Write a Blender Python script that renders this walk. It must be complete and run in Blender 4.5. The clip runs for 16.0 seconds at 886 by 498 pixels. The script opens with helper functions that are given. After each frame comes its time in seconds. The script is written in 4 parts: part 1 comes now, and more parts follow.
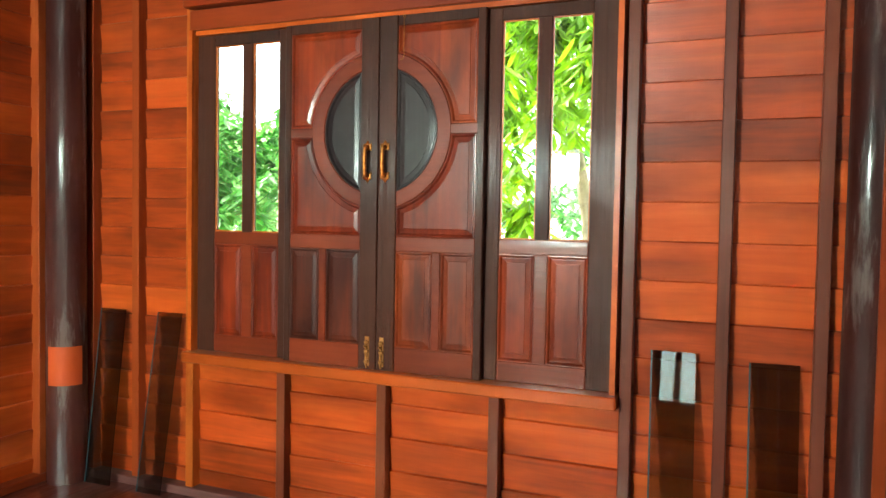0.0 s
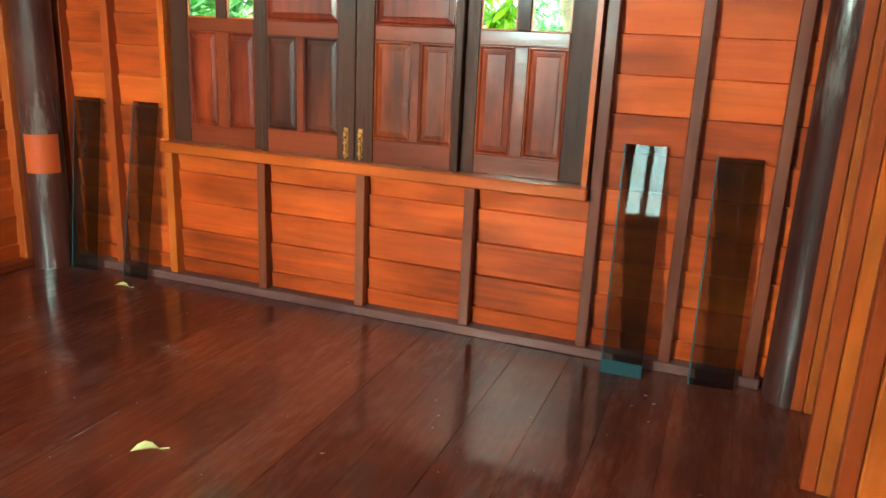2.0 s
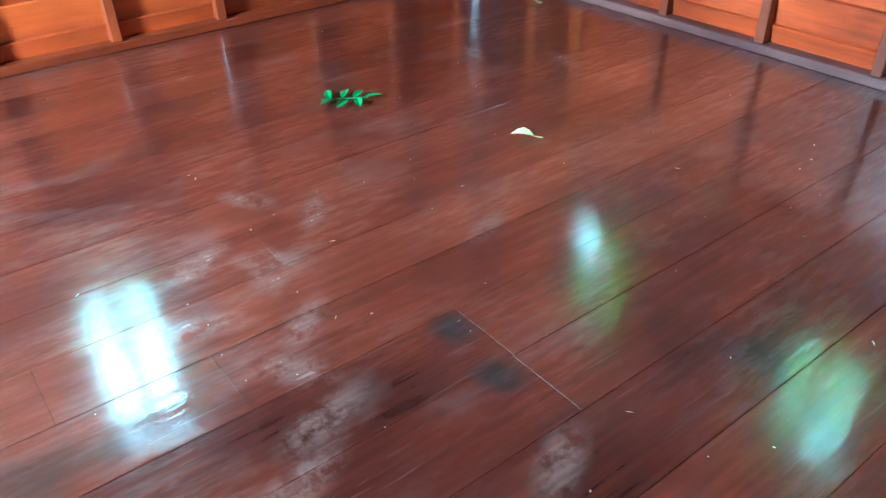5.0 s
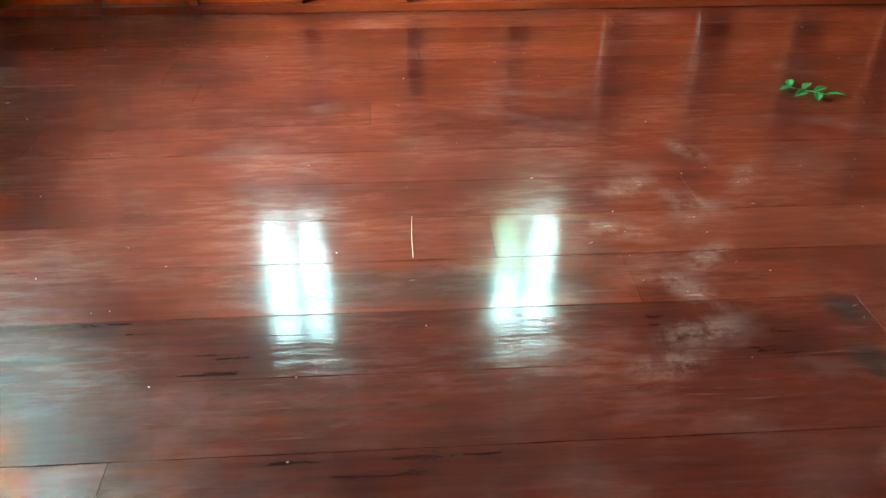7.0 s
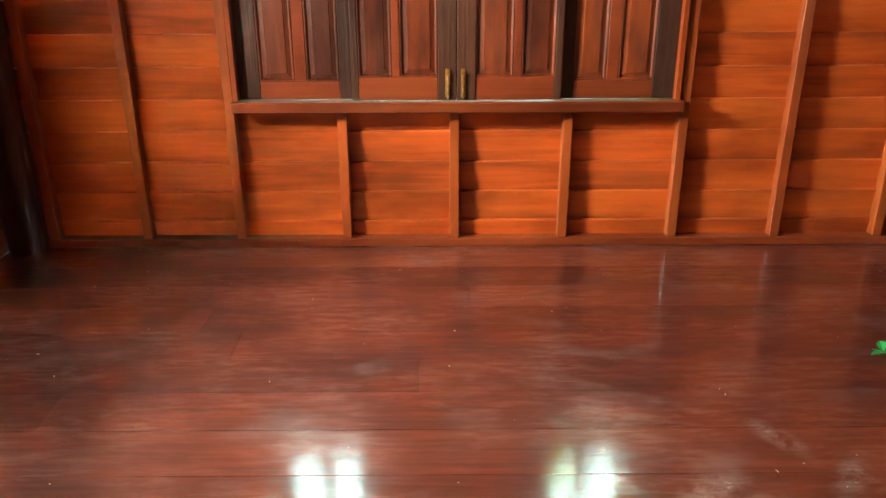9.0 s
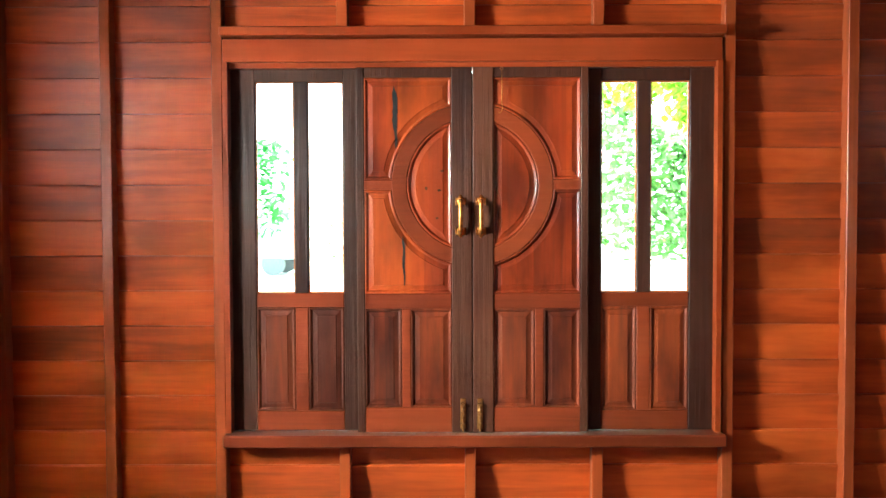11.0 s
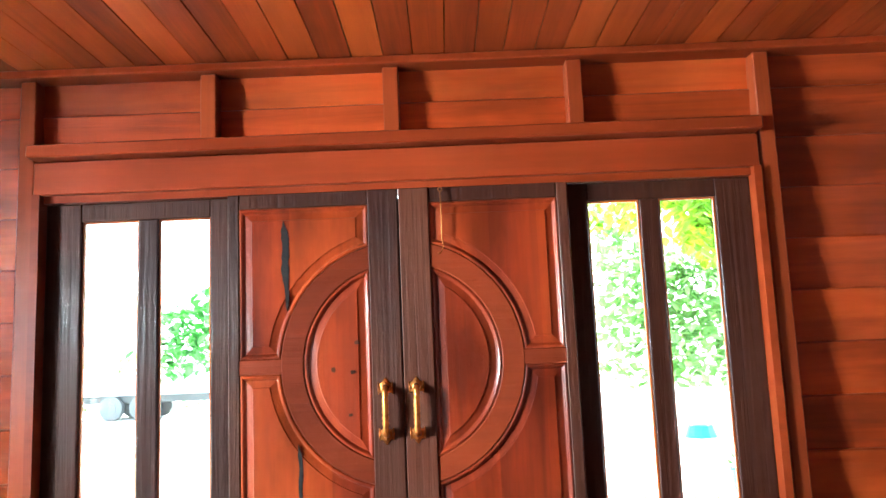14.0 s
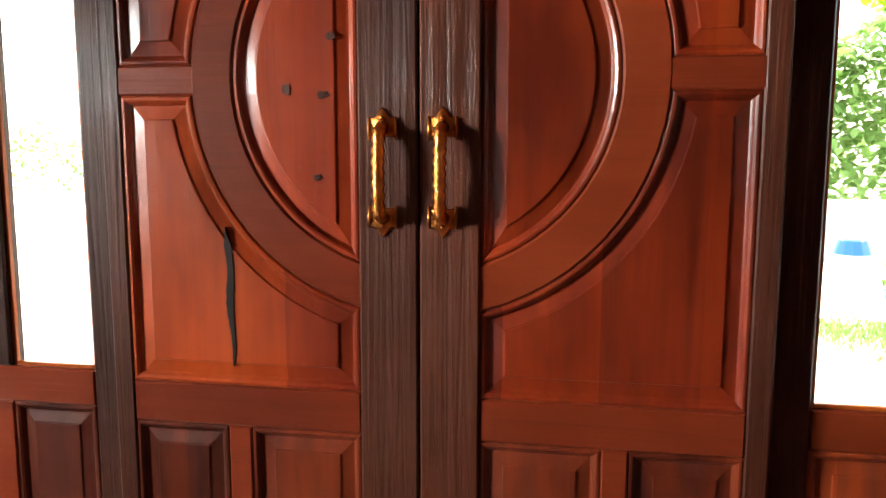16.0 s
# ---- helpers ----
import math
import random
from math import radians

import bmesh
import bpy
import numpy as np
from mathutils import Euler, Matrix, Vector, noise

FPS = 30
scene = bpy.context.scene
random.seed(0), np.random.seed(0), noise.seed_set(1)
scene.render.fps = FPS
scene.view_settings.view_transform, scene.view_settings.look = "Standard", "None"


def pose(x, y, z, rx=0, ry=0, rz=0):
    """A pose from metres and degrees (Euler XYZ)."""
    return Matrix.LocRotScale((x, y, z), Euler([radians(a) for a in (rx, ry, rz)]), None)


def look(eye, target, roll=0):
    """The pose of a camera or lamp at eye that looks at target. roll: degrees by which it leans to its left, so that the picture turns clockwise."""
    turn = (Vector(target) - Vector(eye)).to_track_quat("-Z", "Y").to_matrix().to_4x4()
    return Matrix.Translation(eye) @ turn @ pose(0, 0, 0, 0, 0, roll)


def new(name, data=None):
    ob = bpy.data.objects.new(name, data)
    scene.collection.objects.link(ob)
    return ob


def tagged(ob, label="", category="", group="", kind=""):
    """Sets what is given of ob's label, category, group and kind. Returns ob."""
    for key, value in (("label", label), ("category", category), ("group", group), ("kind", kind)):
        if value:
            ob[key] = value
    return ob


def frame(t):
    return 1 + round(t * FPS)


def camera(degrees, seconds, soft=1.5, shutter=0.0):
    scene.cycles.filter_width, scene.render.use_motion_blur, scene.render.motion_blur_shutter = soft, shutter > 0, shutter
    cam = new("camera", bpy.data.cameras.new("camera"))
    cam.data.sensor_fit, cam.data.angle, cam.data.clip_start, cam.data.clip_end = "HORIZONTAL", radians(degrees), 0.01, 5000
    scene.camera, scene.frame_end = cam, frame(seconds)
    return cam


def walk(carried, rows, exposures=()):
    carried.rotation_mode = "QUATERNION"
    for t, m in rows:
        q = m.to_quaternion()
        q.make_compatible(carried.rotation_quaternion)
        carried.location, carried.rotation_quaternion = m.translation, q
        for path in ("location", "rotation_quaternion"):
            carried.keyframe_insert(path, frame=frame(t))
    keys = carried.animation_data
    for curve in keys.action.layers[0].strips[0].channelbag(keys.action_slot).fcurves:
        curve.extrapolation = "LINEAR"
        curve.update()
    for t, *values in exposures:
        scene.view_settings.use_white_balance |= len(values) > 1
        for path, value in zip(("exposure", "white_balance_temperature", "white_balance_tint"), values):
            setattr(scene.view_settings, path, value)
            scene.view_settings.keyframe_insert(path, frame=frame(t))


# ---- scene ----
cam = camera(60.6, 16.0)
PATH = [
    (0, (0.037, 0.117, 1.403), (-0.743, 1.957, 1.323), 1.0),
    (0.5, (-0.004, 0.094, 1.402), (-0.736, 1.944, 1.189), 0.5),
    (1, (0.039, 0.103, 1.397), (-0.69, 1.939, 1.08), 0.2),
    (1.5, (0.039, 0.071, 1.345), (-0.653, 1.896, 0.911), 1.6),
    (2, (0.048, 0.039, 1.29), (-0.626, 1.843, 0.749), 2.7),
    (2.5, (0.085, 0.007, 1.279), (-0.584, 1.79, 0.667), 2.6),
    (3, (0.08, -0.035, 1.253), (-0.614, 1.711, 0.569), 2.0),
    (3.5, (0.101, -0.029, 1.211), (-0.711, 1.582, 0.35), 1.0),
    (4, (0.139, -0.019, 1.188), (-0.819, 1.401, 0.155), 0.1),
    (4.5, (0.192, -0.019, 1.202), (-0.949, 1.203, 0.103), -1.4),
    (5, (0.262, -0.032, 1.188), (-1.059, 0.967, 0.068), -1.1),
    (5.2, (0.282, -0.035, 1.154), (-1.097, 0.872, 0.026), -0.1),
    (7.3, (0.578, -0.285, 1.194), (-1.106, -0.254, 0.115), -0.7),
    (7.5, (0.555, -0.286, 1.199), (-1.157, -0.28, 0.166), -0.9),
    (8, (0.467, -0.295, 1.21), (-1.296, -0.319, 0.266), 0.3),
    (8.5, (0.314, -0.294, 1.267), (-1.503, -0.312, 0.431), 0.4),
    (8.7, (0.255, -0.297, 1.299), (-1.584, -0.301, 0.513), 0.1),
    (10.8, (-0.103, -0.3, 1.623), (-2.095, -0.309, 1.451), 0.0),
    (11, (-0.186, -0.324, 1.609), (-2.185, -0.332, 1.547), -0.2),
    (11.5, (-0.359, -0.262, 1.726), (-2.35, -0.359, 1.883), 0.8),
    (12, (-0.44, -0.227, 1.853), (-2.421, -0.357, 2.097), 1.0),
    (12.5, (-0.578, -0.195, 1.882), (-2.529, -0.31, 2.309), 1.0),
    (13, (-0.799, -0.24, 1.883), (-2.728, -0.257, 2.408), -0.2),
    (13.5, (-0.991, -0.244, 1.829), (-2.944, -0.193, 2.259), -1.6),
    (14, (-1.244, -0.091, 1.806), (-3.226, -0.088, 2.071), -2.4),
    (14.5, (-1.472, -0.044, 1.731), (-3.47, -0.083, 1.818), -2.3),
    (15, (-1.757, -0.142, 1.708), (-3.756, -0.107, 1.717), -2.6),
    (15.5, (-2.005, -0.111, 1.711), (-3.999, -0.189, 1.576), -2.3),
    (16, (-2.326, 0.001, 1.677), (-4.282, -0.331, 1.422), 0.1),
]
walk(cam, [(t, look(eye, target, roll)) for t, eye, target, roll in PATH], [(0, 2.8, 6700, -14), (1.5, 2.95, 6800, -22), (2.5, 3.3, 4800, -34), (3.5, 3.7, 3900, -36), (5, 3.95, 3750, -35), (7.5, 3.4, 5500, -38), (8.7, 3.25, 5800, -32), (11, 3.15, 5500, -22), (13, 3.15, 5300, -8), (14.5, 3.0, 5700, -6), (15.3, 2.6, 6200, 0), (16, 2.1, 7000, 8)])

# ---- world, sun and exposure ----
world = bpy.data.worlds.new("sky")
scene.world = world
world.use_nodes = True
wn = world.node_tree.nodes
sky = wn.new("ShaderNodeTexSky")
sky.sky_type = "NISHITA"
sky.sun_disc = False
sky.sun_elevation, sky.sun_rotation = radians(62), radians(285)
sky.air_density, sky.dust_density = 1.0, 2.5
wn["Background"].inputs["Strength"].default_value = 0.14
haze = wn.new("ShaderNodeHueSaturation")      # thin white cloud
haze.inputs["Saturation"].default_value, haze.inputs["Value"].default_value = 0.35, 2.3
world.node_tree.links.new(sky.outputs["Color"], haze.inputs["Color"])
world.node_tree.links.new(haze.outputs["Color"], wn["Background"].inputs["Color"])

sun_data = bpy.data.lights.new("sun", "SUN")
sun_data.energy, sun_data.angle, sun_data.color = 3.0, radians(0.5), (1.0, 0.95, 0.87)
sun = new("sun", sun_data)
SUN_AZ, SUN_EL = radians(285), radians(62)
sun_from = Vector((math.sin(SUN_AZ) * math.cos(SUN_EL), math.cos(SUN_AZ) * math.cos(SUN_EL), math.sin(SUN_EL)))
sun.matrix_world = look(sun_from * 30, (0, 0, 0))


def window_light(name, eye, target, width, height, watts, color=(0.93, 0.97, 1.0)):
    """Daylight standing in the opening of a window."""
    data = bpy.data.lights.new(name, "AREA")
    data.shape, data.size, data.size_y, data.energy, data.color = "RECTANGLE", width, height, watts, color
    ob = new(name, data)
    ob.matrix_world = look(eye, target)
    return ob


SOUTH_X = -1.37     # middle of the south window
# daylight standing in the window of the south wall
south_light = window_light("daylight_south", (-2.10, -3.15, 2.05), (-2.0, 0, 1.5), 1.2, 0.35, 165)
south_light.data.spread = radians(165)

# ---- materials ----


def nodes_of(name):
    m = bpy.data.materials.new(name)
    m.use_nodes = True
    return m, m.node_tree.nodes, m.node_tree.links, m.node_tree.nodes["Principled BSDF"]


def node(ns, kind, operation="", blend_type="", data_type="", **values):
    n = ns.new(kind)
    if operation:
        n.operation = operation
    if blend_type:
        n.blend_type = blend_type
    if data_type:
        n.data_type = data_type
    for k, v in values.items():
        n.inputs[k].default_value = v
    return n


def ramp_of(ns, stops):
    r = ns.new("ShaderNodeValToRGB")
    el = r.color_ramp.elements
    while len(el) < len(stops):
        el.new(0.5)
    for e, (p, c) in zip(el, stops):
        e.position, e.color = p, (*c, 1)
    return r


def wood(name, dark, mid, light, axis="X", rough=0.35, coat=0.5, coat_rough=0.18, grain=16.0, stain=0.45, vary=0.5, island=False, bump=0.12, blotch=2.2, strips=0.0, bands=0.0, wear=0.0):
    """Varnished timber: grain along one axis, stains at a larger scale, a tone of its own for each piece."""
    m, ns, ln, b = nodes_of(name)
    co = ns.new("ShaderNodeTexCoord")
    if island:
        rnd = ns.new("ShaderNodeNewGeometry").outputs["Random Per Island"]
    else:
        rnd = ns.new("ShaderNodeObjectInfo").outputs["Random"]
    sh = node(ns, "ShaderNodeVectorMath", operation="SCALE")
    cmb = ns.new("ShaderNodeCombineXYZ")
    for k in range(3):
        ln.new(rnd, cmb.inputs[k])
    ln.new(cmb.outputs[0], sh.inputs[0])
    sh.inputs["Scale"].default_value = 53.0
    ad = node(ns, "ShaderNodeVectorMath", operation="ADD")
    ln.new(co.outputs["Object"], ad.inputs[0])
    ln.new(sh.outputs[0], ad.inputs[1])
    mp = ns.new("ShaderNodeMapping")
    s = {"X": (0.9, grain, grain), "Y": (grain, 0.9, grain), "Z": (grain, grain, 0.9)}[axis]
    mp.inputs["Scale"].default_value = s
    ln.new(ad.outputs[0], mp.inputs["Vector"])
    n1 = node(ns, "ShaderNodeTexNoise", Scale=1.6, Detail=7.0, Roughness=0.62, Distortion=0.6)
    ln.new(mp.outputs[0], n1.inputs["Vector"])
    mp2 = ns.new("ShaderNodeMapping")
    s2 = {"X": (0.35, 1, 1), "Y": (1, 0.35, 1), "Z": (1, 1, 0.35)}[axis]
    mp2.inputs["Scale"].default_value = s2
    ln.new(ad.outputs[0], mp2.inputs["Vector"])
    n2 = node(ns, "ShaderNodeTexNoise", Scale=blotch, Detail=4.0, Roughness=0.55)
    ln.new(mp2.outputs[0], n2.inputs["Vector"])
    # tone: grain + piece + stain
    a1 = node(ns, "ShaderNodeMath", operation="MULTIPLY_ADD")
    a1.inputs[1].default_value, a1.inputs[2].default_value = vary, 0.5 - vary / 2
    ln.new(rnd, a1.inputs[0])
    a2 = node(ns, "ShaderNodeMath", operation="MULTIPLY_ADD")
    a2.inputs[1].default_value = 0.75
    ln.new(n1.outputs["Fac"], a2.inputs[0])
    ln.new(a1.outputs[0], a2.inputs[2])
    a3 = node(ns, "ShaderNodeMath", operation="SUBTRACT")
    a3.inputs[1].default_value = 0.375
    ln.new(a2.outputs[0], a3.inputs[0])
    if strips:      # glued up from staves of unlike tone
        sx = ns.new("ShaderNodeSeparateXYZ")
        ln.new(ad.outputs[0], sx.inputs[0])
        sm = node(ns, "ShaderNodeMath", operation="MULTIPLY")
        sm.inputs[1].default_value = 7.3
        ln.new(sx.outputs["X"], sm.inputs[0])
        sf = node(ns, "ShaderNodeMath", operation="FLOOR")
        ln.new(sm.outputs[0], sf.inputs[0])
        wh = ns.new("ShaderNodeTexWhiteNoise")
        wh.noise_dimensions = "1D"
        ln.new(sf.outputs[0], wh.inputs["W"])
        sa = node(ns, "ShaderNodeMath", operation="MULTIPLY_ADD")
        sa.inputs[1].default_value, sa.inputs[2].default_value = strips, -strips / 2
        ln.new(wh.outputs["Value"], sa.inputs[0])
        a4 = node(ns, "ShaderNodeMath", operation="ADD")
        ln.new(a3.outputs[0], a4.inputs[0])
        ln.new(sa.outputs[0], a4.inputs[1])
        a3 = a4
    rp = ramp_of(ns, [(0.12, dark), (0.5, mid), (0.88, light)])
    ln.new(a3.outputs[0], rp.inputs[0])
    st = ramp_of(ns, [(0.36, (1 - stain, 1 - stain * 1.05, 1 - stain * 0.9)), (0.56, (1, 1, 1))])
    ln.new(n2.outputs["Fac"], st.inputs[0])
    mx = node(ns, "ShaderNodeMix", data_type="RGBA", blend_type="MULTIPLY")
    mx.inputs[0].default_value = 1.0
    ln.new(rp.outputs[0], mx.inputs[6])
    ln.new(st.outputs[0], mx.inputs[7])
    if bands:       # grey-brown heartwood and weathered streaks along the grain
        mp3 = ns.new("ShaderNodeMapping")
        mp3.inputs["Scale"].default_value = {"X": (0.55, 9, 9), "Y": (9, 0.55, 9), "Z": (9, 9, 0.55)}[axis]
        ln.new(ad.outputs[0], mp3.inputs["Vector"])
        n3 = node(ns, "ShaderNodeTexNoise", Scale=1.3, Detail=5.0, Roughness=0.55, Distortion=0.3)
        ln.new(mp3.outputs[0], n3.inputs["Vector"])
        r3 = ramp_of(ns, [(0.50, (0, 0, 0)), (0.66, (bands, bands, bands))])
        ln.new(n3.outputs["Fac"], r3.inputs[0])
        mb = node(ns, "ShaderNodeMix", data_type="RGBA")
        ln.new(r3.outputs[0], mb.inputs[0])
        ln.new(mx.outputs[2], mb.inputs[6])
        mb.inputs[7].default_value = (dark[0] * 1.1, dark[1] * 1.45, dark[2] * 2.0, 1)
        mx = mb
    if wear:        # varnish rubbed through to grey wood
        mp4 = ns.new("ShaderNodeMapping")
        mp4.inputs["Scale"].default_value = {"X": (1.4, 9, 9), "Y": (9, 1.4, 9), "Z": (9, 9, 1.4)}[axis]
        ln.new(ad.outputs[0], mp4.inputs["Vector"])
        n4 = node(ns, "ShaderNodeTexNoise", Scale=1.1, Detail=6.0, Roughness=0.65, Distortion=0.2)
        ln.new(mp4.outputs[0], n4.inputs["Vector"])
        r4 = ramp_of(ns, [(0.56, (0, 0, 0)), (0.64, (wear, wear, wear))])
        ln.new(n4.outputs["Fac"], r4.inputs[0])
        mw = node(ns, "ShaderNodeMix", data_type="RGBA")
        ln.new(r4.outputs[0], mw.inputs[0])
        ln.new(mx.outputs[2], mw.inputs[6])
        mw.inputs[7].default_value = (0.21, 0.165, 0.15, 1)
        mx = mw
    ln.new(mx.outputs[2], b.inputs["Base Color"])
    rr = node(ns, "ShaderNodeMath", operation="MULTIPLY_ADD")
    rr.inputs[1].default_value, rr.inputs[2].default_value = 0.25, rough - 0.1
    ln.new(n2.outputs["Fac"], rr.inputs[0])
    ln.new(rr.outputs[0], b.inputs["Roughness"])
    b.inputs["Coat Weight"].default_value, b.inputs["Coat Roughness"].default_value = coat, coat_rough
    b.inputs["Specular IOR Level"].default_value = 0.16
    bp = ns.new("ShaderNodeBump")
    bp.inputs["Strength"].default_value, bp.inputs["Distance"].default_value = bump, 0.003
    ln.new(n1.outputs["Fac"], bp.inputs["Height"])
    ln.new(bp.outputs[0], b.inputs["Normal"])
    ln.new(bp.outputs[0], b.inputs["Coat Normal"])
    return m


def plain(name, color, rough=0.5, metal=0.0, trans=0.0, noise_scale=0.0, amount=0.3, ior=1.45):
    m, ns, ln, b = nodes_of(name)
    b.inputs["Base Color"].default_value = (*color, 1)
    b.inputs["Roughness"].default_value, b.inputs["Metallic"].default_value = rough, metal
    b.inputs["Transmission Weight"].default_value, b.inputs["IOR"].default_value = trans, ior
    if noise_scale:
        co = ns.new("ShaderNodeTexCoord")
        n = node(ns, "ShaderNodeTexNoise", Scale=noise_scale, Detail=6.0, Roughness=0.6)
        ln.new(co.outputs["Object"], n.inputs["Vector"])
        r = ramp_of(ns, [(0.3, tuple(c * (1 - amount) for c in color)), (0.7, tuple(min(1, c * (1 + amount)) for c in color))])
        ln.new(n.outputs["Fac"], r.inputs[0])
        ln.new(r.outputs[0], b.inputs["Base Color"])
        bp = ns.new("ShaderNodeBump")
        bp.inputs["Strength"].default_value, bp.inputs["Distance"].default_value = 0.3, 0.01
        ln.new(n.outputs["Fac"], bp.inputs["Height"])
        ln.new(bp.outputs[0], b.inputs["Normal"])
    return m


def leaf_material(name, low, high, translucent):
    """Leaves that let the light through; each leaf has a tone of its own."""
    m, ns, ln, b = nodes_of(name)
    g = ns.new("ShaderNodeNewGeometry")
    r = ramp_of(ns, [(0.0, low), (1.0, high)])
    ln.new(g.outputs["Random Per Island"], r.inputs[0])
    ln.new(r.outputs[0], b.inputs["Base Color"])
    b.inputs["Roughness"].default_value = 0.45
    t = ns.new("ShaderNodeBsdfTranslucent")
    hs = node(ns, "ShaderNodeHueSaturation", Value=1.6, Saturation=1.1)
    ln.new(r.outputs[0], hs.inputs["Color"])
    ln.new(hs.outputs[0], t.inputs["Color"])
    mix = ns.new("ShaderNodeMixShader")
    mix.inputs[0].default_value = translucent
    ln.new(b.outputs[0], mix.inputs[1])
    ln.new(t.outputs[0], mix.inputs[2])
    ln.new(mix.outputs[0], ns["Material Output"].inputs["Surface"])
    return m


M_BOARD = wood("orange_siding", (0.130, 0.0180, 0.0045), (0.450, 0.0560, 0.0080), (0.600, 0.1020, 0.0145), "X", 0.42, 0.24, 0.22, 13, 0.5, 0.36, bump=0.7, blotch=3.4, bands=0.36)
M_STUD = wood("dark_stud", (0.090, 0.0188, 0.0100), (0.150, 0.0303, 0.0138), (0.210, 0.0470, 0.0187), "Z", 0.38, 0.3, 0.2, 24, 0.3, 0.4)
M_STUD_RED = wood("red_stud", (0.190, 0.0276, 0.0072), (0.280, 0.0423, 0.0090), (0.350, 0.0606, 0.0118), "Z", 0.38, 0.3, 0.2, 24, 0.3, 0.4)
M_STUD_ORANGE = wood("orange_stud", (0.340, 0.0624, 0.0099), (0.460, 0.0918, 0.0127), (0.560, 0.1331, 0.0180), "Z", 0.4, 0.25, 0.25, 20, 0.35, 0.4, blotch=4)
M_STUD_BROWN = wood("brown_frame", (0.034, 0.0082, 0.0040), (0.056, 0.0130, 0.0055), (0.086, 0.0200, 0.0080), "Z", 0.5, 0.12, 0.16, 34, 0.5, 0.5, bump=1.2)
M_BEAM = wood("red_beam", (0.163, 0.0204, 0.0051), (0.237, 0.0298, 0.0063), (0.296, 0.0418, 0.0083), "X", 0.38, 0.3, 0.2, 18, 0.3, 0.3)
M_SILL = wood("orange_sill", (0.400, 0.0606, 0.0090), (0.540, 0.0899, 0.0118), (0.620, 0.1285, 0.0163), "X", 0.33, 0.4, 0.15, 18, 0.4, 0.2)
M_PLATE = wood("dull_plate", (0.070, 0.0230, 0.0187), (0.110, 0.0397, 0.0338), (0.180, 0.0783, 0.0750), "X", 0.5, 0.2, 0.3, 18, 0.45, 0.2, bump=0.3)
M_POST = wood("dark_post", (0.030, 0.0073, 0.0063), (0.052, 0.0115, 0.0088), (0.085, 0.0188, 0.0125), "Z", 0.50, 0.70, 0.065, 14, 0.4, 0.1, bump=1.0, wear=0.4)
M_RED = wood("red_rail", (0.115, 0.0153, 0.0055), (0.172, 0.0237, 0.0069), (0.221, 0.0335, 0.0088), "X", 0.35, 0.5, 0.13, 26, 0.4, 0.3, bump=0.5)
M_PANEL = wood("panel_veneer", (0.098, 0.0099, 0.0035), (0.221, 0.0237, 0.0054), (0.336, 0.0470, 0.0081), "Z", 0.36, 0.55, 0.14, 15, 0.6, 0.35, blotch=5.0, strips=0.38, bands=0.3, bump=0.4)
M_PANEL_DARK = wood("panel_dark", (0.060, 0.0116, 0.0056), (0.160, 0.0239, 0.0074), (0.270, 0.0413, 0.0097), "Z", 0.36, 0.55, 0.14, 15, 0.65, 0.5, blotch=5.5, strips=0.35, bands=0.65, bump=0.4)
M_DISC = wood("black_disc", (0.016, 0.0115, 0.0125), (0.030, 0.0209, 0.0212), (0.050, 0.0313, 0.0300), "Z", 0.36, 0.22, 0.2, 26, 0.3, 0.1, bump=0.4)
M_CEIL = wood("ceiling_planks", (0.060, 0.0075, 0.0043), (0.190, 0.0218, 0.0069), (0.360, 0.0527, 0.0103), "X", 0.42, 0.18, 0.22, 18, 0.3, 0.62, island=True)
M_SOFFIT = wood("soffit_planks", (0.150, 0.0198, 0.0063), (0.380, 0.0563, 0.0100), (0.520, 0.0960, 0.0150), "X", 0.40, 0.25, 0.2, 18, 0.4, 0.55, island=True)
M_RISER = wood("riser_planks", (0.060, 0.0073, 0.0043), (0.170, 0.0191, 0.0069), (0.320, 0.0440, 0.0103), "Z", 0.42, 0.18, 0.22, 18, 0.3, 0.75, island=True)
M_OUTER = wood("outer_wall", (0.120, 0.0292, 0.0138), (0.180, 0.0438, 0.0175), (0.250, 0.0626, 0.0225), "X", 0.6, 0.1, 0.3, 12, 0.4, 0.2)
M_BRASS = plain("brass", (0.58, 0.21, 0.05), 0.32, 1.0, 0, 60, 0.35)
M_BRASS_OLD = plain("old_brass", (0.45, 0.20, 0.06), 0.38, 1.0, 0, 60, 0.4)
M_STEEL = plain("wire", (0.55, 0.5, 0.45), 0.35, 1.0)
M_PANE = plain("clear_glass", (0.97, 1.0, 0.98), 0.0, 0, 1.0, ior=1.45)
M_TINT = plain("tinted_glass", (0.40, 0.45, 0.45), 0.02, 0, 1.0, ior=1.5)
M_TEAL = plain("glass_edge", (0.035, 0.075, 0.085), 0.15, 0, 0.3, ior=1.5)
M_LEAF_GREEN = plain("fallen_leaf_green", (0.045, 0.19, 0.045), 0.5, 0, 0, 18, 0.3)
M_LEAF_YELLOW = plain("fallen_leaf_yellow", (0.70, 0.66, 0.28), 0.5, 0, 0, 18, 0.2)
M_CREAM = plain("cream", (0.72, 0.64, 0.48), 0.5, 0, 0, 12, 0.15)
M_CRUMB = plain("crumb", (0.75, 0.70, 0.62), 0.7)
M_SPLIT = plain("open_split", (0.010, 0.007, 0.006), 0.9, 0, 0, 30, 0.3)
M_PAPER = wood("orange_patch", (0.420, 0.0528, 0.0130), (0.480, 0.0660, 0.0144), (0.520, 0.0748, 0.0173), "Z", 0.5, 0.2, 0.3, 18, 0.2, 0.1)


